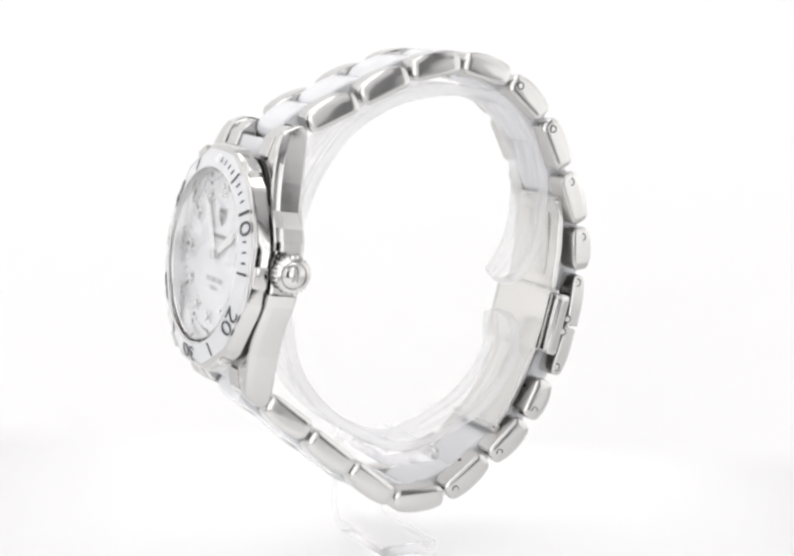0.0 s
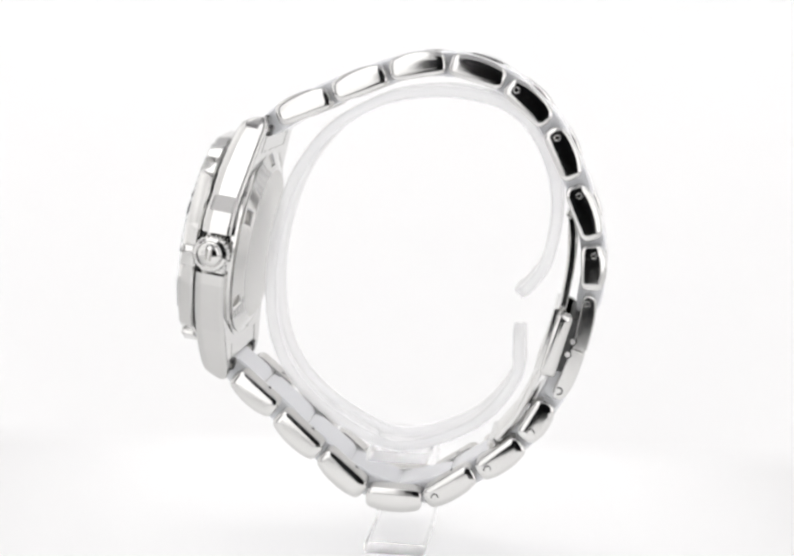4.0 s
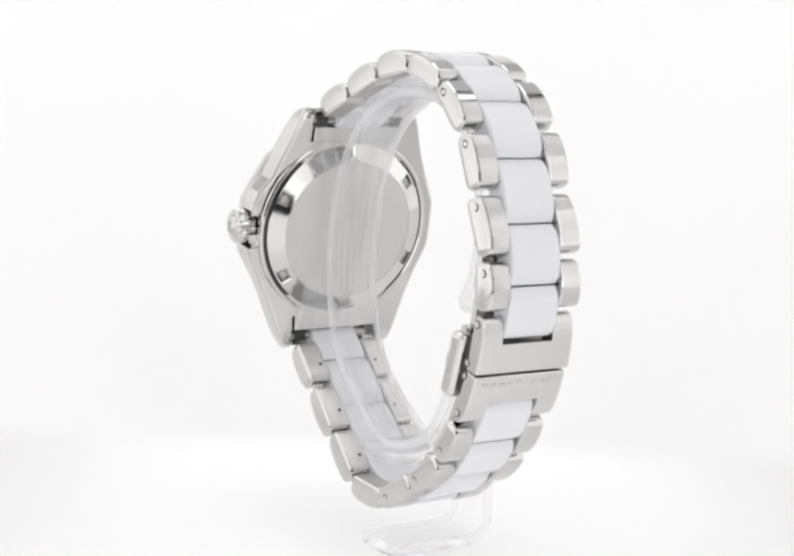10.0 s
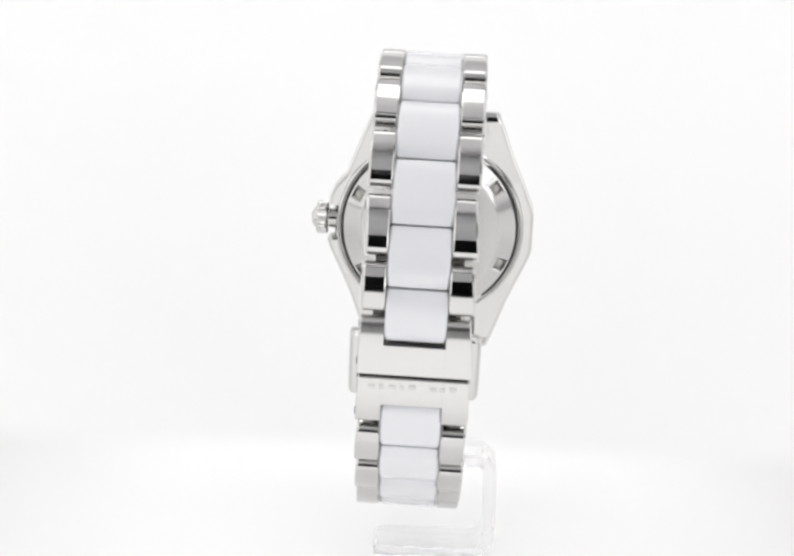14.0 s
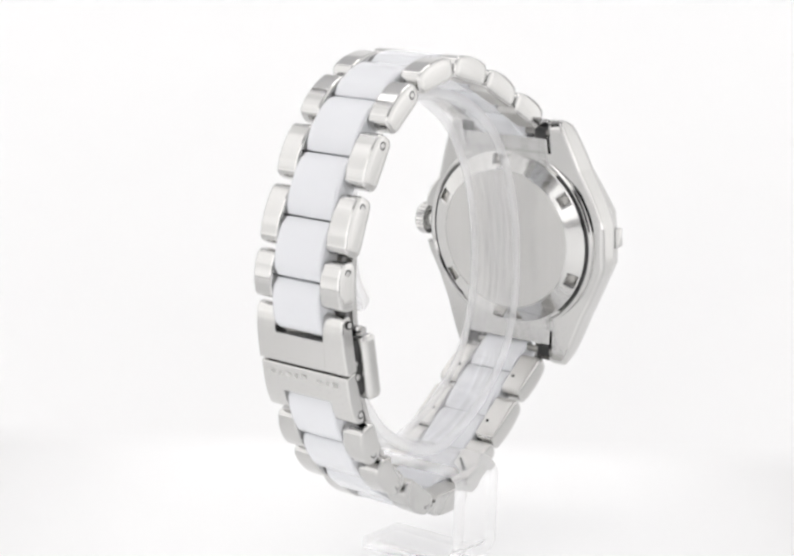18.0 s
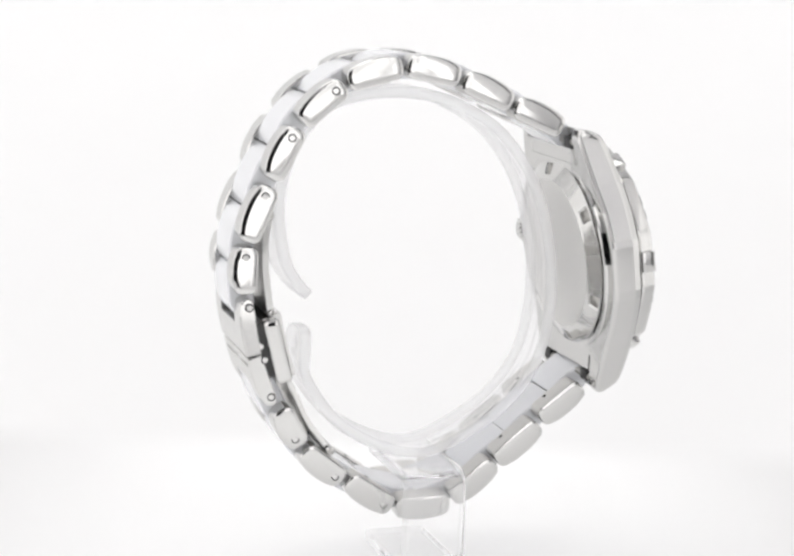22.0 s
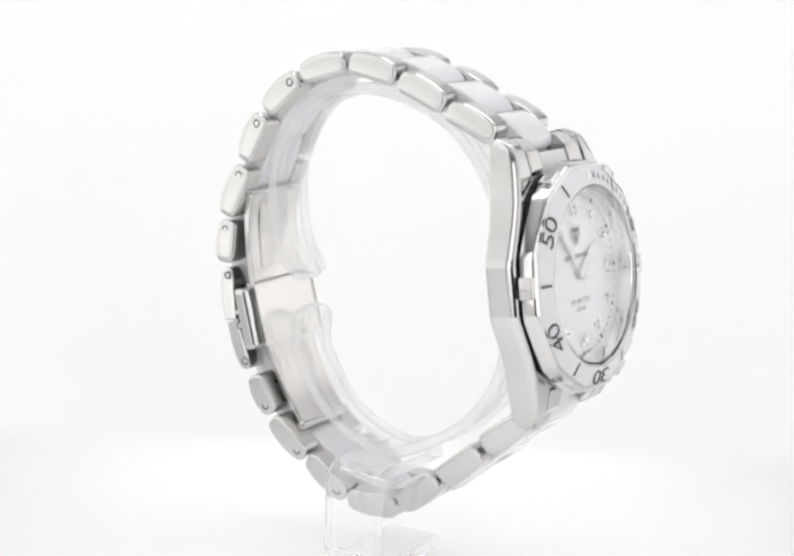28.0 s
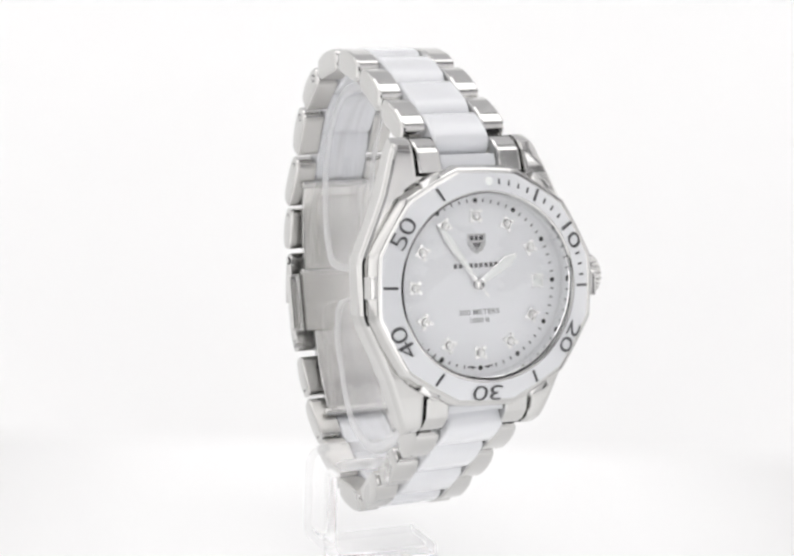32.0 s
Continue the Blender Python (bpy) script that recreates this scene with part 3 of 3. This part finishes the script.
SIDE_NINE = ((0.0, 18.1), (4.0, 18.1), (8.0, 16.4), (13.0, 14.15), (17.6, 12.5), (21.5, 11.0))
SIDE_CROWN = ((0.0, 16.3), (3.15, 16.3), (3.25, 17.95), (4.6, 17.8), (6.6, 16.9), (8.8, 15.0), (13.0, 13.5), (17.6, 11.75), (21.5, 10.1))
SIDE_CROWN_LOW = ((0.0, 16.3), (3.15, 16.3), (3.25, 17.95), (5.0, 17.4), (9.3, 15.3), (13.0, 13.5), (17.6, 11.75), (21.5, 10.1))


def flank(b, side=-1):
    """Half width of the case at height b; the crown side has a recess for the crown between its guards."""
    line = SIDE_NINE if side < 0 else (SIDE_CROWN if b >= 0 else SIDE_CROWN_LOW)
    return float(np.interp(abs(b), [p[0] for p in line], [p[1] for p in line]))


def front_a(b):
    b = abs(b)
    return -3.4 - (0.0 if b < 8 else 0.0135 * (b - 8) ** 2)


def back_a(b):
    b = abs(b)
    return -8.1 - (0.0 if b < 9 else 0.14 * (b - 9))


def slab(b, c0, c1, a0, a1, ch=0.5, front=None):
    """One slice of the case in the plane of height b: rounded behind, with a broad bevel (across, deep) in front."""
    wide, deep = front or (ch, ch)
    pts = []
    for cx, ca, start, rc, ra in ((c1 - wide, a1 - deep, 0, wide, deep), (c0 + wide, a1 - deep, 90, wide, deep), (c0 + ch, a0 + ch, 180, ch, ch), (c1 - ch, a0 + ch, 270, ch, ch)):
        for k in range(4):
            f = radians(start + 30 * k)
            pts.append((cx + rc * math.cos(f), b, ca + ra * math.sin(f)))
    return pts


def head():
    slices = [-15.6, -13.02, -12.98, -10.5, -9.32, -9.28, -8.02, -7.98, -6.4, -5.02, -4.98, -3.52, -3.48, -3.25, -3.15, -1.5, 0,
              1.5, 3.15, 3.25, 3.48, 3.52, 4.58, 4.62, 6.58, 6.62, 7.98, 8.02, 8.78, 8.82, 10.5, 12.98, 13.02, 15.6]
    body = lofted([slab(b, -flank(b), flank(b, 1), back_a(b), front_a(b), 0.6, (0.75, 1.25)) for b in slices])
    case = part("case", body, STEEL, watch, "polished steel case of the watch", HEAD, smooth=25)
    for sb in (-1, 1):
        for sc in (-1, 1):
            rings = []
            for b in (15.6, 16.5, 18, 19.2, 20.2, 20.9, 21.3):
                tip = max(0.0, b - 19.6)
                c0, c1 = sorted((sc * 8.35, sc * flank(sb * b, sc)))
                rings.append(slab(sb * b, c0, c1, back_a(b) + 0.25 * tip ** 2, front_a(b) - 0.75 * tip ** 2, min(0.6, (c1 - c0) * 0.3), (min(0.75, (c1 - c0) * 0.4), 1.25 - 0.45 * tip)))
            part("lug", lofted(rings), STEEL, case, matrix=HEAD, smooth=25)
    # ring between case and bezel, near-black for the groove's shade
    part("bezel_seat", lathe([(14.0, -3.6), (16.5, -3.6), (16.5, -3.0), (14.0, -3.0), (14.0, -3.6)])[0], RECESS_SHADE, watch, "near-black ring for the shade below the bezel", HEAD)

    def twelve(r, a, f):
        if r > 16.0:
            k = math.cos(radians(15)) / math.cos((f + radians(15)) % radians(30) - radians(15))
            return r * (0.25 + 0.75 * k * 1.017), a
        return r, a

    bezel = part("bezel", lathe([(13.15, -0.9), (13.2, 0.3), (13.4, 0.44), (13.55, 0.36), (16.25, -0.58), (16.75, -0.62), (17.05, -0.85), (17.2, -1.15), (17.5, -2.8), (17.25, -3.12), (13.2, -3.12), (13.15, -0.9)], 144, twelve)[0], STEEL, watch, "twelve-sided polished steel bezel", BEZEL, smooth=28, soft=True)
    part("bezel_insert", lathe([(13.55, 0.3), (13.58, 0.42), (16.1, -0.4), (16.3, -0.52), (16.32, -0.7)], 144, twelve)[0], INSERT, bezel, "white bezel ring with dark engraved minutes", BEZEL)
    for k in range(6):
        tab = block(-1.6, 1.6, 16.6, 17.75, -2.95, -0.85, 0.18)
        tab.transform(Matrix.Rotation(radians(-30 - 60 * k), 4, "Z"))
        part("bezel_tab", tab, STEEL, bezel, matrix=BEZEL)
    SLOPE = Matrix.Rotation(radians(-18.2), 4, "X")
    for minute in range(60):
        turn = Matrix.Rotation(radians(-6 * minute), 4, "Z")
        if minute in (10, 20, 30, 40, 50):
            bm = text_mesh(str(minute), 3.35, 0.05, 1.6, 0.03)
            bm.transform(turn @ Matrix.Translation((0, 14.95, 0.03)) @ SLOPE)
            part("minute_number", bm, PRINT, bezel, matrix=BEZEL)
        elif minute == 0:
            part("bezel_pearl", capped(lathe([(0.62, -0.1), (0.62, 0.02), (0.45, 0.12), (0.15, 0.17)], 24)), LUME, bezel, "round white lume dot", BEZEL @ Matrix.Translation((0, 14.9, 0.0)) @ SLOPE)
        elif minute % 5 == 0 or (minute < 15 and minute not in (9, 11)):
            half = 1.02 if minute % 5 == 0 else 0.42
            w = 0.18 if minute % 5 == 0 else 0.14
            bm = block(-w, w, -half, half, -0.08, 0.012)
            bm.transform(turn @ Matrix.Translation((0, 14.95, 0.03)) @ SLOPE)
            part("minute_mark", bm, PRINT, bezel, matrix=BEZEL)
    # inner ring, dial and crystal
    part("inner_ring", lathe([(13.16, -0.4), (13.05, -0.5), (12.85, DIAL_Z - 0.02), (13.1, DIAL_Z - 0.2)], 96)[0], MIRROR_RING, watch, "reflective steel ring round the dial", HEAD)
    dial = part("dial", capped(lathe([(13.3, DIAL_Z - 0.3), (13.3, DIAL_Z), (6.0, DIAL_Z + 0.001), (0.2, DIAL_Z + 0.001)], 96)), PEARL, watch, "white mother-of-pearl dial", FACE)
    dial_work(dial)
    pane = part("crystal", capped(lathe([(13.14, -0.3), (13.14, 0.3), (12.9, 0.46), (6, 0.5), (0.3, 0.5)], 96)), CRYSTAL, watch, "clear flat watch crystal", HEAD)
    pane.visible_shadow = False
    crown()
    case_back()
    end_pieces()


def dial_work(dial):
    z = DIAL_Z
    for minute in range(60):
        turn = Matrix.Rotation(radians(-6 * minute), 4, "Z")
        if minute % 5 == 0:
            bm = capped(lathe([(0.36, z - 0.02), (0.36, z + 0.03), (0.2, z + 0.04)], 16))
            bm.transform(turn @ Matrix.Translation((0, 11.95, 0)))
            part("hour_dot", bm, BLACK, dial, matrix=FACE)
        else:
            bm = block(-0.1, 0.1, 11.7, 12.2, z - 0.02, z + 0.015)
            bm.transform(turn)
            part("track_mark", bm, PRINT, dial, matrix=FACE)
        if minute % 5 == 0 and minute != 15:
            at = turn @ Matrix.Translation((0, 9.75, 0))
            setting = block(-0.78, 0.78, -0.78, 0.78, z, z + 0.2, 0.07)
            prongs = []
            for k in range(4):
                p = block(-0.21, 0.21, 0.62, 1.2, z, z + 0.44, 0.06)
                p.transform(Matrix.Rotation(radians(45 + 90 * k), 4, "Z"))
                prongs.append(p)
            bm = merged(setting, *prongs)
            bm.transform(at)
            marker = part("hour_marker", bm, BRIGHT, dial, "square four-claw steel setting", FACE)
            gem = bmesh.new()
            rows = []
            for r, h, off in ((0.12, 0.23, 0), (0.62, 0.25, 0), (0.66, 0.32, 0.5), (0.54, 0.44, 0), (0.36, 0.5, 0.5)):
                rows.append([gem.verts.new((r * math.sin(2 * math.pi * (k + off) / 8), r * math.cos(2 * math.pi * (k + off) / 8), z + h)) for k in range(8)])
            for p, q in zip(rows, rows[1:]):
                for k in range(8):
                    gem.faces.new((p[k], p[(k + 1) % 8], q[(k + 1) % 8], q[k]))
            gem.faces.new(rows[0])
            gem.faces.new(rows[-1])
            gem.transform(at)
            part("gem", gem, DIAMOND, marker, "small clear faceted stone", FACE, smooth=5)
    # date window with its frame
    fr = merged(block(8.6, 8.82, -0.95, 0.95, z, z + 0.1, 0.03), block(10.28, 10.5, -0.95, 0.95, z, z + 0.1, 0.03),
                block(8.82, 10.28, 0.78, 0.95, z, z + 0.1, 0.03), block(8.82, 10.28, -0.95, -0.78, z, z + 0.1, 0.03))
    date = part("date_window", fr, BRIGHT, dial, "steel-framed date window", FACE)
    part("date_disc", block(8.82, 10.28, -0.78, 0.78, z, z + 0.02), LUME, date, matrix=FACE)
    # shield-shaped badge and plain bars in place of the maker's words
    shield = [(-1.45, 7.2), (1.45, 7.2), (1.4, 5.7), (0.95, 4.9), (0.0, 4.3), (-0.95, 4.9), (-1.4, 5.7)]
    badge = part("badge", lofted([[(x, y, z - 0.02) for x, y in shield], [(x, y, z + 0.1) for x, y in shield], [(x * 0.9, (y - 5.9) * 0.9 + 5.9, z + 0.14) for x, y in shield]]), LOGO_GREY, dial, "grey shield-shaped badge", FACE)
    for k in range(3):
        part("badge_field", block(-1.05 + k * 0.75, -0.5 + k * 0.75, 6.3, 6.9, z + 0.1, z + 0.17), PRINT, badge, matrix=FACE)
    tri = [(-0.75, 5.95), (0.75, 5.95), (0.0, 4.8)]
    part("badge_field", lofted([[(x, y, z + 0.1) for x, y in tri], [(x, y, z + 0.17) for x, y in tri]]), DIAL_PRINT, badge, matrix=FACE)
    for k in range(9):
        part("word_bar", block(-3.65 + k * 0.8, -3.65 + k * 0.8 + 0.56, 2.4, 3.05, z - 0.02, z + 0.015), DIAL_PRINT, dial, matrix=FACE)
    for words, size, y in (("300 METERS", 1.08, -4.0), ("1000 ft", 1.0, -5.2)):
        bm = text_mesh(words, size, 0.012, 1.12, -0.006)
        bm.transform(Matrix.Translation((0.1, y, z + 0.005)))
        part("lettering", bm, DIAL_PRINT, dial, matrix=FACE)
    for s in (-1, 1):
        bar = block(-0.65, 0.65, -12.0, -11.75, z - 0.02, z + 0.015)
        bar.transform(Matrix.Rotation(radians(s * 6.5), 4, "Z"))
        part("word_bar", bar, PRINT, dial, matrix=FACE)
    # hour, minute and second
    hand("minute_hand", 325.0, 10.2, 0.62, z + 0.48)
    hand("hour_hand", 57.0, 7.2, 0.84, z + 0.28)
    sec = merged(block(-0.06, 0.06, -1.7, 9.6, z + 0.78, z + 0.84), block(-0.16, 0.16, -2.3, -1.5, z + 0.77, z + 0.85, 0.03))
    sec.transform(Matrix.Rotation(radians(-324), 4, "Z"))
    part("second_hand", sec, BRIGHT, watch, "thin steel second hand", FACE)
    part("hand_hub", capped(lathe([(0.72, z), (0.72, z + 0.8), (0.6, z + 0.94), (0.15, z + 0.98)], 24)), STEEL, watch, "round steel hub at the centre of the dial", FACE)


def hand(name, angle, length, w, z):
    """A lance hand: steel frame, white lume field."""
    def blade(s, z0, z1, y0, y1):
        pts = [(-0.42 * s * w, y0), (-s * w, y0 + (y1 - y0) * 0.78), (-0.3 * s * w, y1), (0.3 * s * w, y1), (s * w, y0 + (y1 - y0) * 0.78), (0.42 * s * w, y0)]
        return lofted([[(x, y, z0) for x, y in pts], [(x, y, z1) for x, y in pts], [(x * 0.12, y0 + (y - y0) * 0.985, z1 + 0.14) for x, y in pts]])
    turn = Matrix.Rotation(radians(-angle), 4, "Z")
    bm = blade(1.0, z, z + 0.1, 0.3, length)
    bm.transform(turn)
    ob = part(name, bm, BRIGHT, watch, "steel lance hand with white lume", FACE)
    bm = blade(0.9, z + 0.1, z + 0.18, length * 0.16, length * 0.98)
    bm.transform(turn)
    part("lume_field", bm, LUME, ob, matrix=FACE)


def crown():
    """Knurled screw crown with a domed end, set beside three o'clock."""
    n = 96
    rows = []
    for r, d, knurl in ((1.7, -1.2, 0), (1.7, 0.25, 0), (2.35, 0.3, 0.1), (2.86, 0.55, 0.22), (2.9, 2.0, 0.22), (2.6, 2.35, 0.08), (2.1, 2.45, 0), (1.95, 2.35, 0), (1.75, 2.75, 0), (1.2, 3.05, 0), (0.4, 3.15, 0)):
        row = []
        for k in range(n):
            f = 2 * math.pi * k / n
            rr = r - knurl * (0.5 + 0.5 * math.cos(f * 24))
            row.append((17.7 + d, rr * math.sin(f) + 0.25, rr * math.cos(f) - 5.85))
        rows.append(row)
    ob = part("crown", lofted(rows), STEEL, watch, "knurled polished steel crown", HEAD, smooth=40)
    for s in (-1, 1):
        bm = block(17.7 + 3.06, 17.7 + 3.2, -0.9, 0.9, -0.16, 0.16, 0.03)
        bm.transform(Matrix.Translation((0, 0.25, -5.85 + s * 0.32)))
        part("crown_mark", bm, DARK_STEEL, ob, matrix=HEAD)


def case_back():
    """Screwed case back: polished cone with six key notches round a brushed disc."""
    def notched(r, a, f):
        k = (math.degrees(f) - 5.8 + 4.4) % 60
        if 13.0 < r < 14.8 and k < 8.8:
            return r, a + 0.3
        return r, a
    prof = [(16.45, -7.9), (16.45, -8.45), (16.3, -8.75), (16.05, -8.9), (15.8, -8.85), (15.6, -8.65), (15.52, -8.2), (15.15, -8.2), (15.1, -8.9), (14.96, -8.98), (14.9, -9.0), (14.81, -9.038), (14.78, -9.051), (13.02, -9.799), (12.99, -9.812), (12.9, -9.85), (12.75, -9.92), (12.3, -10.1), (12.22, -10.1), (12.16, -10.02)]
    bm, rows = lathe(prof, 240, notched)
    back = part("case_back", bm, STEEL, watch, "polished steel case back with key notches", HEAD, smooth=20)
    # darker plates on the notch floors imitate the shade in them
    for k in range(6):
        bm = block(-1.02, 1.02, -0.92, 0.92, -0.05, 0.05)
        bm.transform(Matrix.Translation((0, 13.9, -9.13)) @ Matrix.Rotation(math.atan(0.425), 4, "X"))
        bm.transform(Matrix.Rotation(radians(-5.8 - 60 * k), 4, "Z"))
        part("key_notch", bm, DARK_STEEL, back, "darkened floor of a key notch", HEAD)
    # near-black ring puts shade into the groove
    part("back_groove_shade", lathe([(15.53, -8.3), (15.53, -8.5), (15.12, -8.5), (15.12, -8.3)], 144)[0], RECESS_SHADE, back, "near-black ring for the shade in the case back's groove", HEAD)
    part("back_disc", capped(lathe([(12.18, -9.9), (12.18, -10.06), (12.05, -10.12), (5, -10.14), (0.3, -10.14)], 96)), TURNED, back, "brushed centre of the case back", HEAD)


def end_pieces():
    """Steel end blocks between the lugs and spring bars behind them."""
    for sb in (-1, 1):
        for sc in (-1, 1):
            c0, c1 = sorted((sc * 4.55, sc * 8.08))
            rings = [slab(sb * b, c0, c1, back_a(b) + 1.36, front_a(b) - 0.15 - 0.5 * max(0, b - 19) ** 2, 0.3) for b in (16.1, 16.3, 19, 20.4, 21.2)]
            part("end_piece", lofted(rings), STEEL, watch, "polished steel end piece between the lugs", HEAD)
        # near-black block seen through the gaps, in place of their shade
        part("end_gap_shade", lofted([slab(sb * b, -8.3, 8.3, back_a(b) + 1.4, front_a(b) - 1.6, 0.2) for b in (15.3, 17.4)]), RECESS_SHADE, watch, "near-black block for the shade behind the end link", HEAD)
        rings = [slab(sb * b, -8.1, 8.1, back_a(b) + 0.06, back_a(b) + 1.35, 0.12) for b in (15.62, 15.7, 17.95, 18.1)]
        part("end_plate", lofted(rings), STEEL, watch, "flat steel underside of the end link", HEAD)
        rings = [slab(sb * b, -4.5, 4.5, back_a(b) + 1.4, front_a(b) - 0.75, 0.3) for b in (14.8, 17, 18.6)]
        part("end_link", lofted(rings), CERAMIC, watch, "white ceramic middle of the end link", HEAD)
        for sc in (-1, 1):
            c0, c1 = sorted((sc * 6.1, sc * 8.32))
            b0, b1 = sorted((sb * 18.3, sb * 20.0))
            # solid near-black block stands for the shaded slot
            part("spring_slot_shade", block(c0, c1, b0, b1, -9.75, -8.4, 0.1), RECESS_SHADE, watch, "near-black block for the shade in the spring bar slot", HEAD)
        bar = []
        for x in (-8.6, 8.6):
            bar.append([(x, sb * 19.3 + 0.55 * math.cos(2 * math.pi * k / 12), -9.15 + 0.55 * math.sin(2 * math.pi * k / 12)) for k in range(12)])
        part("spring_bar", lofted(bar), DARK_STEEL, watch, "dark spring bar", HEAD)


# ---- the clear stand ----
stand = tagged(new("watch_stand"), "clear acrylic watch stand with a sprung open ring", "stand")
STAND_REST = frame_of_watch(0.0)
stand.matrix_world = STAND_REST


def stand_parts():
    # open ring: its sprung ends turn inwards at the back
    bends = ((-17.8, -27.1), (-19.9, -25.0), (-22.2, -21.0), (-23.3, -14.0), (-22.6, -7.7), (-19.6, -1.3), (-14.9, 2.9), (-7.8, 4.6), (-0.8, 4.4), (6.0, 2.5),
             (13.5, -2.5), (19.4, -11.8), (22.2, -25.0), (20.7, -37.6), (14.5, -46.3), (4.0, -52.4), (-3.0, -52.5), (-12.3, -47.9), (-18.0, -40.4), (-18.4, -36.0), (-18.2, -32.4))
    line = smooth_line([Vector(p) for p in bends], 7)
    bm = strip(line, 1.8, -4.65, 4.65, 0.5, 2.6)
    for vert in bm.verts:                       # the sprung ends stand a little askew
        low = min(1.0, max(0.0, (-30.0 - vert.co.z) / 4)) * min(1.0, max(0.0, (-8.0 - vert.co.x) / 8))
        vert.co.y += 0.85 - 0.015 * vert.co.x + 1.1 * low
    ring = part("ring", bm, ACRYLIC, stand, "clear open ring with frosted edges", UP, smooth=60, edge=FROSTED)
    # bent foot strip: shelf under the ring, upright beside the bracelet, foot on the table
    path = []
    for y, v in ((6.6, -54.5), (-9.4, -54.5)):
        path.append(Vector((y, v)))
    for k in range(1, 7):
        a = radians(90 * k / 6)
        path.append(Vector((-9.4 - 2.2 * math.sin(a), -56.7 + 2.2 * math.cos(a))))
    path.append(Vector((-11.6, -66.8)))
    for k in range(1, 7):
        a = radians(90 * k / 6)
        path.append(Vector((-8.4 - 3.2 * math.cos(a), -66.8 - 3.2 * math.sin(a))))
    path.append(Vector((6.9, -69.95)))
    bm = strip(path, 2.0, -5.0, 5.0, 0.4)
    bm.transform(Matrix(((0, 1, 0, 0.4), (1, 0, 0, 0), (0, 0, 1, 0), (0, 0, 0, 1))))
    foot = part("foot", bm, FOOT_ACRYLIC, stand, "clear bent foot strip", UP, smooth=60, edge=CLEAR_EDGE)
    ring.visible_shadow = foot.visible_shadow = False


bracelet()
clasp()
head()
stand_parts()


def motions():
    """Watch and stand turn together on the turntable."""
    walk(watch, turntable_rows(REST))
    walk(stand, turntable_rows(STAND_REST))


motions()
